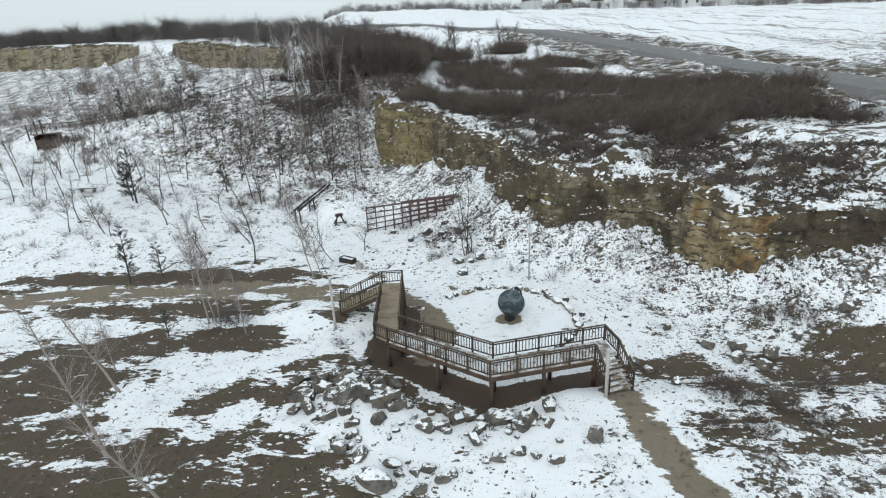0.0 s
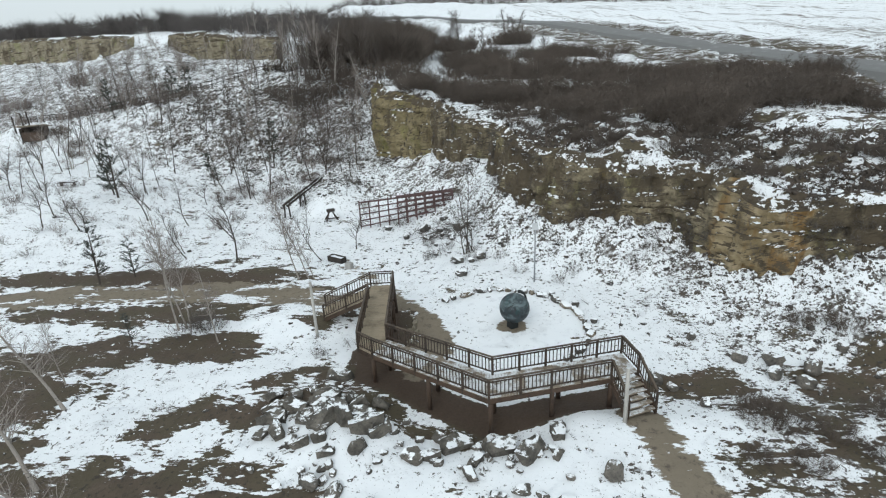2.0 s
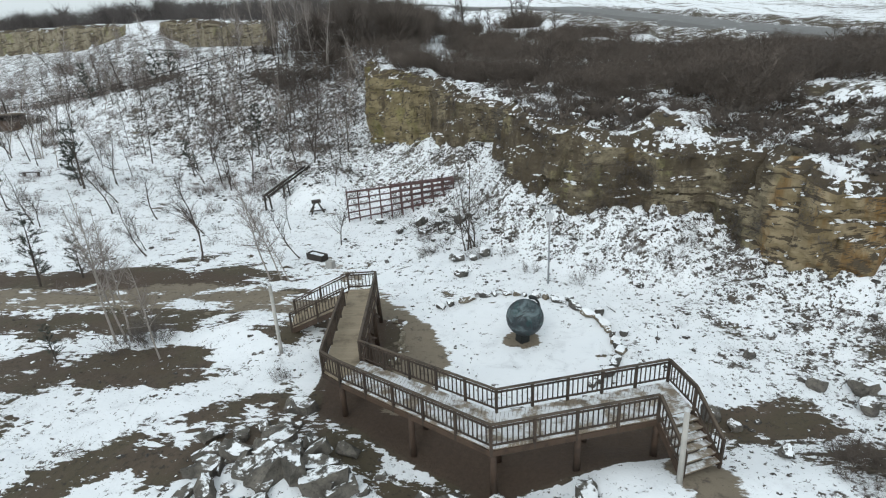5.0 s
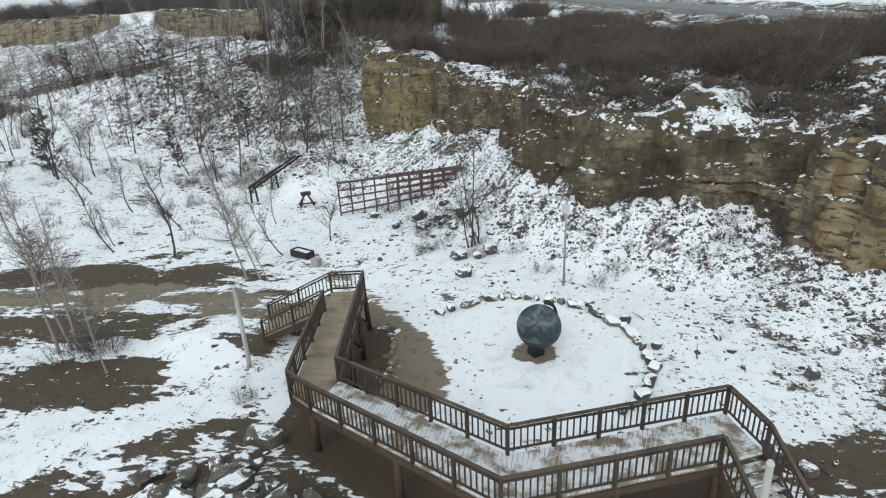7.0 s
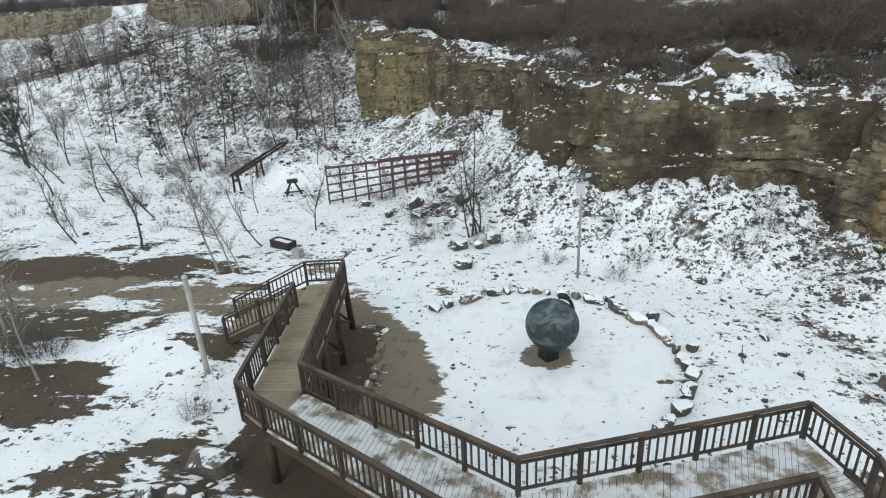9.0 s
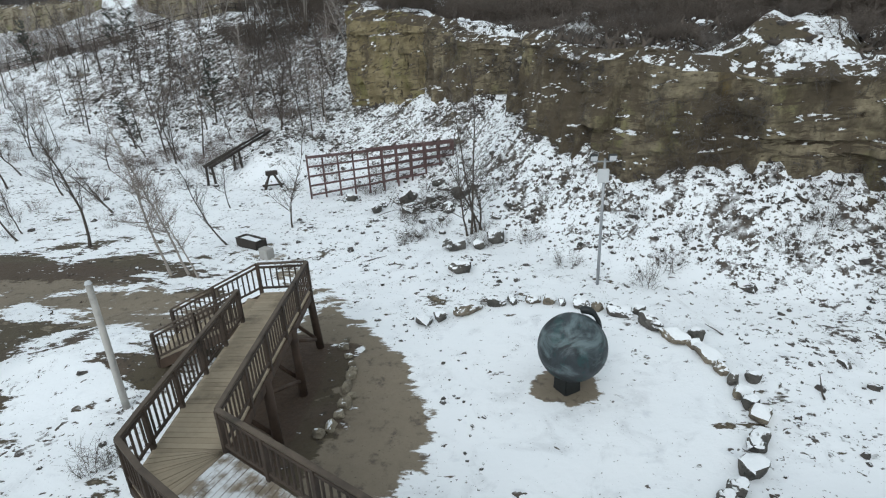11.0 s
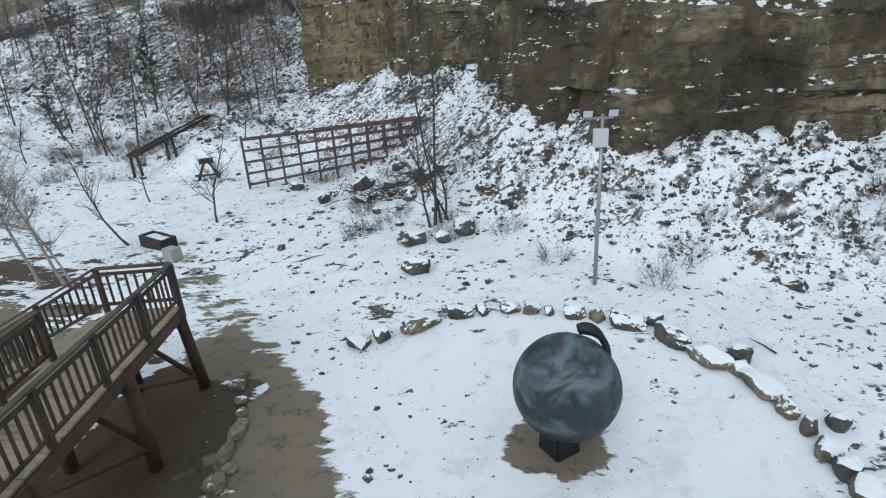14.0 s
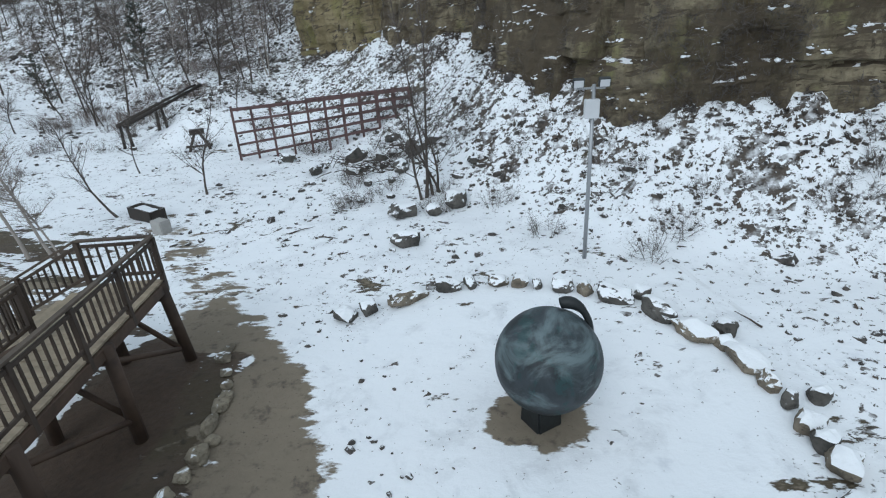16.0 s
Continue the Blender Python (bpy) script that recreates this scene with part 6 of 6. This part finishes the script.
for i, (x, y, ln, turn) in enumerate(((-2.2, 41.2, 1.1, 20), (-4.4, 43.0, 1.0, 10), (-3.2, 42.6, 0.9, -15), (0.2, 39.9, 0.6, 40), (8.9, 36.4, 0.7, 120), (10.2, 33.0, 0.9, 60))):
    fallen_branch(x, y, ln, turn, 300 + i)
for x, y in ((-3.6, 52.0), (-1.7, 49.8), (-2.9, 50.6), (-0.9, 51.4)):
    build_brush(x, y, int(x * 10))


# ---- far woods, hill and houses ----
def woods(name, spots, h, seed, material, label, sprigs=110):
    """Many small bare trees far away, in one mesh."""
    r = random.Random(seed)
    s = Sticks()
    heights = height([p[0] for p in spots], [p[1] for p in spots])
    for (x, y), z in zip(spots, heights.tolist()):
        hh = h * r.uniform(0.6, 1.2)
        s.spike(Vector((x, y, z - 0.3)), Vector((x, y, z + hh)), hh * 0.018)
        for _ in range(sprigs):
            k = r.uniform(0.15, 0.9)
            a, o = r.uniform(0, 6.283), hh * r.uniform(0.15, 0.42)
            p = Vector((x + math.cos(a) * o * 0.3, y + math.sin(a) * o * 0.3, z + hh * k * 0.7))
            s.spike(p, p + Vector((math.cos(a) * o, math.sin(a) * o, hh * r.uniform(0.1, 0.4))), hh * 0.0065)
    ob = new(name, s.mesh(name, material))
    tagged(ob, label, "woods", kind="stuff")


rw = random.Random(77)
M_FARWOOD = twig_material("far_bare_wood", (0.07, 0.06, 0.055), (0.16, 0.14, 0.13))
spots = []
for i in range(800):
    x = rw.uniform(-330, -18)
    base = float(np.interp(x, [-330, -230, -150, -103, -68, -40, -34, -14], [215, 200, 186, 171, 153, 138, 118, 108]))
    spots.append((x, base + 4 + abs(rw.gauss(0, 26))))
woods("hedge_wood", spots, 7.0, 1, M_FARWOOD, "brown leafless wood along the top of the quarry")
spots = [(rw.uniform(-24, -7), rw.uniform(91, 126)) for i in range(170)]
woods("hilltop_wood", spots, 6.5, 2, M_THICKET, "dense dark brown leafless wood on the hilltop", 230)
spots = []
for i in range(1300):
    a = radians(rw.uniform(48, 104))
    d = rw.uniform(374, 430)
    spots.append((1 + d * math.cos(a), -2 + d * math.sin(a)))
woods("far_wood", spots, 6.5, 3, M_FARWOOD, "distant bare wood on the far hill", 30)


def house(x, y, w, l, h, turn):
    ob = thing("far_house", (x, y, ground_z(x, y)), "small pale house with a dark roof on the far hill", "house", "far houses", turn)
    bm = bmesh.new()
    bmesh.ops.create_cube(bm, size=1.0, matrix=Matrix.Translation((0, 0, h / 2)) @ Matrix.Diagonal((l, w, h, 1)))
    part("wall", bm, M_BOX, ob)
    v = [(-l / 2 - 0.4, -w / 2 - 0.4, h), (l / 2 + 0.4, -w / 2 - 0.4, h), (l / 2 + 0.4, w / 2 + 0.4, h), (-l / 2 - 0.4, w / 2 + 0.4, h), (-l / 2 - 0.4, 0, h + w * 0.45), (l / 2 + 0.4, 0, h + w * 0.45)]
    mesh_object("roof", v, [(0, 1, 5, 4), (2, 3, 4, 5), (0, 4, 3), (1, 2, 5), (3, 2, 1, 0)], M_LOG, ob)
    for k in (-0.28, 0.28):
        bm = bmesh.new()
        add_box(bm, (k * l, -w / 2 - 0.05, h * 0.55), (k * l, -w / 2 + 0.05, h * 0.55), 1.4, 1.4)
        part("window", bm, M_BLACK, ob)


for i, a in enumerate((70, 72, 73.5, 76, 78, 81, 84, 67)):
    d = 380 + 8 * (i % 3)
    house(1 + d * math.cos(radians(a)), -2 + d * math.sin(radians(a)), 8, 11, 5, 20 * i)


# ---- trail fence, bench, hut, car ----
def fence(line, label):
    ob = thing("trail_fence", (*line[0], ground_z(*line[0])), label, "fence")
    inv = ob.matrix_basis.inverted()
    prev = None
    for a, b in zip(line, line[1:]):
        k = max(1, round(math.hypot(b[0] - a[0], b[1] - a[1]) / 1.9))
        for i in range(k):
            x, y = a[0] + (b[0] - a[0]) * i / k, a[1] + (b[1] - a[1]) * i / k
            g = Vector((x, y, ground_z(x, y)))
            bm = bmesh.new()
            add_log(bm, inv @ (g - Vector((0, 0, 0.1))), inv @ (g + Vector((0, 0, 1.15))), 0.07, 0.06, 6)
            part("post", bm, M_DARKWOOD, ob)
            if prev is not None:
                for h in (0.55, 1.08):
                    bm = bmesh.new()
                    add_log(bm, inv @ (prev + Vector((0, 0, h))), inv @ (g + Vector((0, 0, h))), 0.05, 0.05, 6)
                    part("rail", bm, M_DARKWOOD, ob)
            prev = g


fence([(x + 0.2, y - 0.6) for x, y, z in TRAIL], "dark timber rail fence along the hillside trail")


def bench(x, y, turn):
    ob = thing("wooden_bench", (x, y, ground_z(x, y)), "low dark wooden bench in the snow", "bench", turn=turn)
    for k in (-1, 1):
        bm = bmesh.new()
        add_box(bm, (k * 0.75, -0.2, 0.2), (k * 0.75, 0.2, 0.2), 0.12, 0.42, bevel=0.01)
        part("leg", bm, M_DARKWOOD, ob)
    bm = bmesh.new()
    add_box(bm, (-1.1, 0, 0.45), (1.1, 0, 0.45), 0.45, 0.1, bevel=0.015)
    part("seat", bm, M_DARKWOOD, ob)


bench(-49.2, 65.0, 8)


def hut(x, y, turn):
    ob = thing("wooden_hut", (x, y, ground_z(x, y)), "small dark wooden shelter with a sloping roof", "hut", turn=turn)
    for k in (-1, 1):
        for j in (-1, 1):
            bm = bmesh.new()
            add_log(bm, (k * 1.7, j * 1.3, -0.2), (k * 1.7, j * 1.3, 2.3), 0.1, 0.1, 7)
            part("post", bm, M_DARKWOOD, ob)
    bm = bmesh.new()
    add_box(bm, (-1.7, 1.3, 1.15), (1.7, 1.3, 1.15), 0.06, 2.2)
    part("back_wall", bm, M_DARKWOOD, ob)
    for k in (-1, 1):
        bm = bmesh.new()
        add_box(bm, (k * 1.7, -1.25, 1.15), (k * 1.7, 1.25, 1.15), 0.06, 2.2)
        part("side_wall", bm, M_LOG, ob)
    bm = bmesh.new()
    add_box(bm, (0, -1.3, 0.85), (0, -1.2, 0.85), 3.4, 1.6)
    part("front_wall", bm, M_LOG, ob)
    bm = bmesh.new()
    add_box(bm, (0, -1.9, 2.75), (0, 1.9, 2.15), 4.4, 0.14)
    part("roof", bm, M_DECKSNOW, ob, "boarded roof under thin snow")


hut(-74.0, 91.8, 25)
for i, (x, y) in enumerate(((-81.5, 96.5), (-80.2, 97), (-78.8, 96.8))):
    ob = thing("wooden_stake", (x, y, ground_z(x, y)), "dark upright wooden stake near the shelter", "stake", "stakes by the shelter")
    bm = bmesh.new()
    add_log(bm, (0, 0, -0.2), (0, 0, 3.0), 0.14, 0.12, 7)
    part("shaft", bm, M_DARKWOOD, ob)


def car(x, y, turn):
    ob = thing("parked_car", (x, y, ground_z(x, y)), "silver saloon car dusted with snow beside the lane", "car", turn=turn)
    paint = plain_material("silver_car_paint", (0.4, 0.42, 0.43), (0.55, 0.57, 0.58), 3, 0.35, 0.4, 0.85)
    glass = plain_material("dark_car_glass", (0.01, 0.012, 0.014), (0.03, 0.034, 0.038), 3, 0.1)
    prof = [(-2.15, 0.35), (-2.2, 0.75), (-1.95, 0.92), (-1.3, 0.98), (-0.75, 1.42), (0.55, 1.45), (1.2, 1.0), (1.95, 0.86), (2.2, 0.68), (2.2, 0.35)]
    v, f = [], []
    for sy, inset in ((-1, 0), (1, 0)):
        for px_, pz in prof:
            v.append((px_, sy * (0.86 - 0.2 * max(0, pz - 0.95) / 0.5), pz))
    n = len(prof)
    f = [tuple(range(n))[::-1], tuple(range(n, 2 * n))] + [(i, (i + 1) % n, n + (i + 1) % n, n + i) for i in range(n)]
    mesh_object("body", v, f, paint, ob)
    for sy in (-1, 1):
        w = [(-1.1, sy * 0.85, 1.02), (-0.68, sy * 0.71, 1.37), (0.5, sy * 0.7, 1.39), (0.98, sy * 0.84, 1.04)]
        o = [(p[0], p[1] + sy * 0.012, p[2]) for p in w]
        mesh_object("side_window", w + o, [(0, 1, 2, 3), (7, 6, 5, 4), (0, 4, 5, 1), (1, 5, 6, 2), (2, 6, 7, 3), (3, 7, 4, 0)], glass, ob)
        for px_ in (-1.35, 1.35):
            bm = bmesh.new()
            add_log(bm, (px_, sy * 0.68, 0.32), (px_, sy * 0.9, 0.32), 0.32, 0.32, 16)
            wheel = part("wheel", bm, M_BLACK, ob)
            bm = bmesh.new()
            add_log(bm, (px_, sy * 0.89, 0.32), (px_, sy * 0.91, 0.32), 0.19, 0.19, 12)
            part("rim", bm, M_STEEL, wheel)


car(42.5, 59.3, 8)
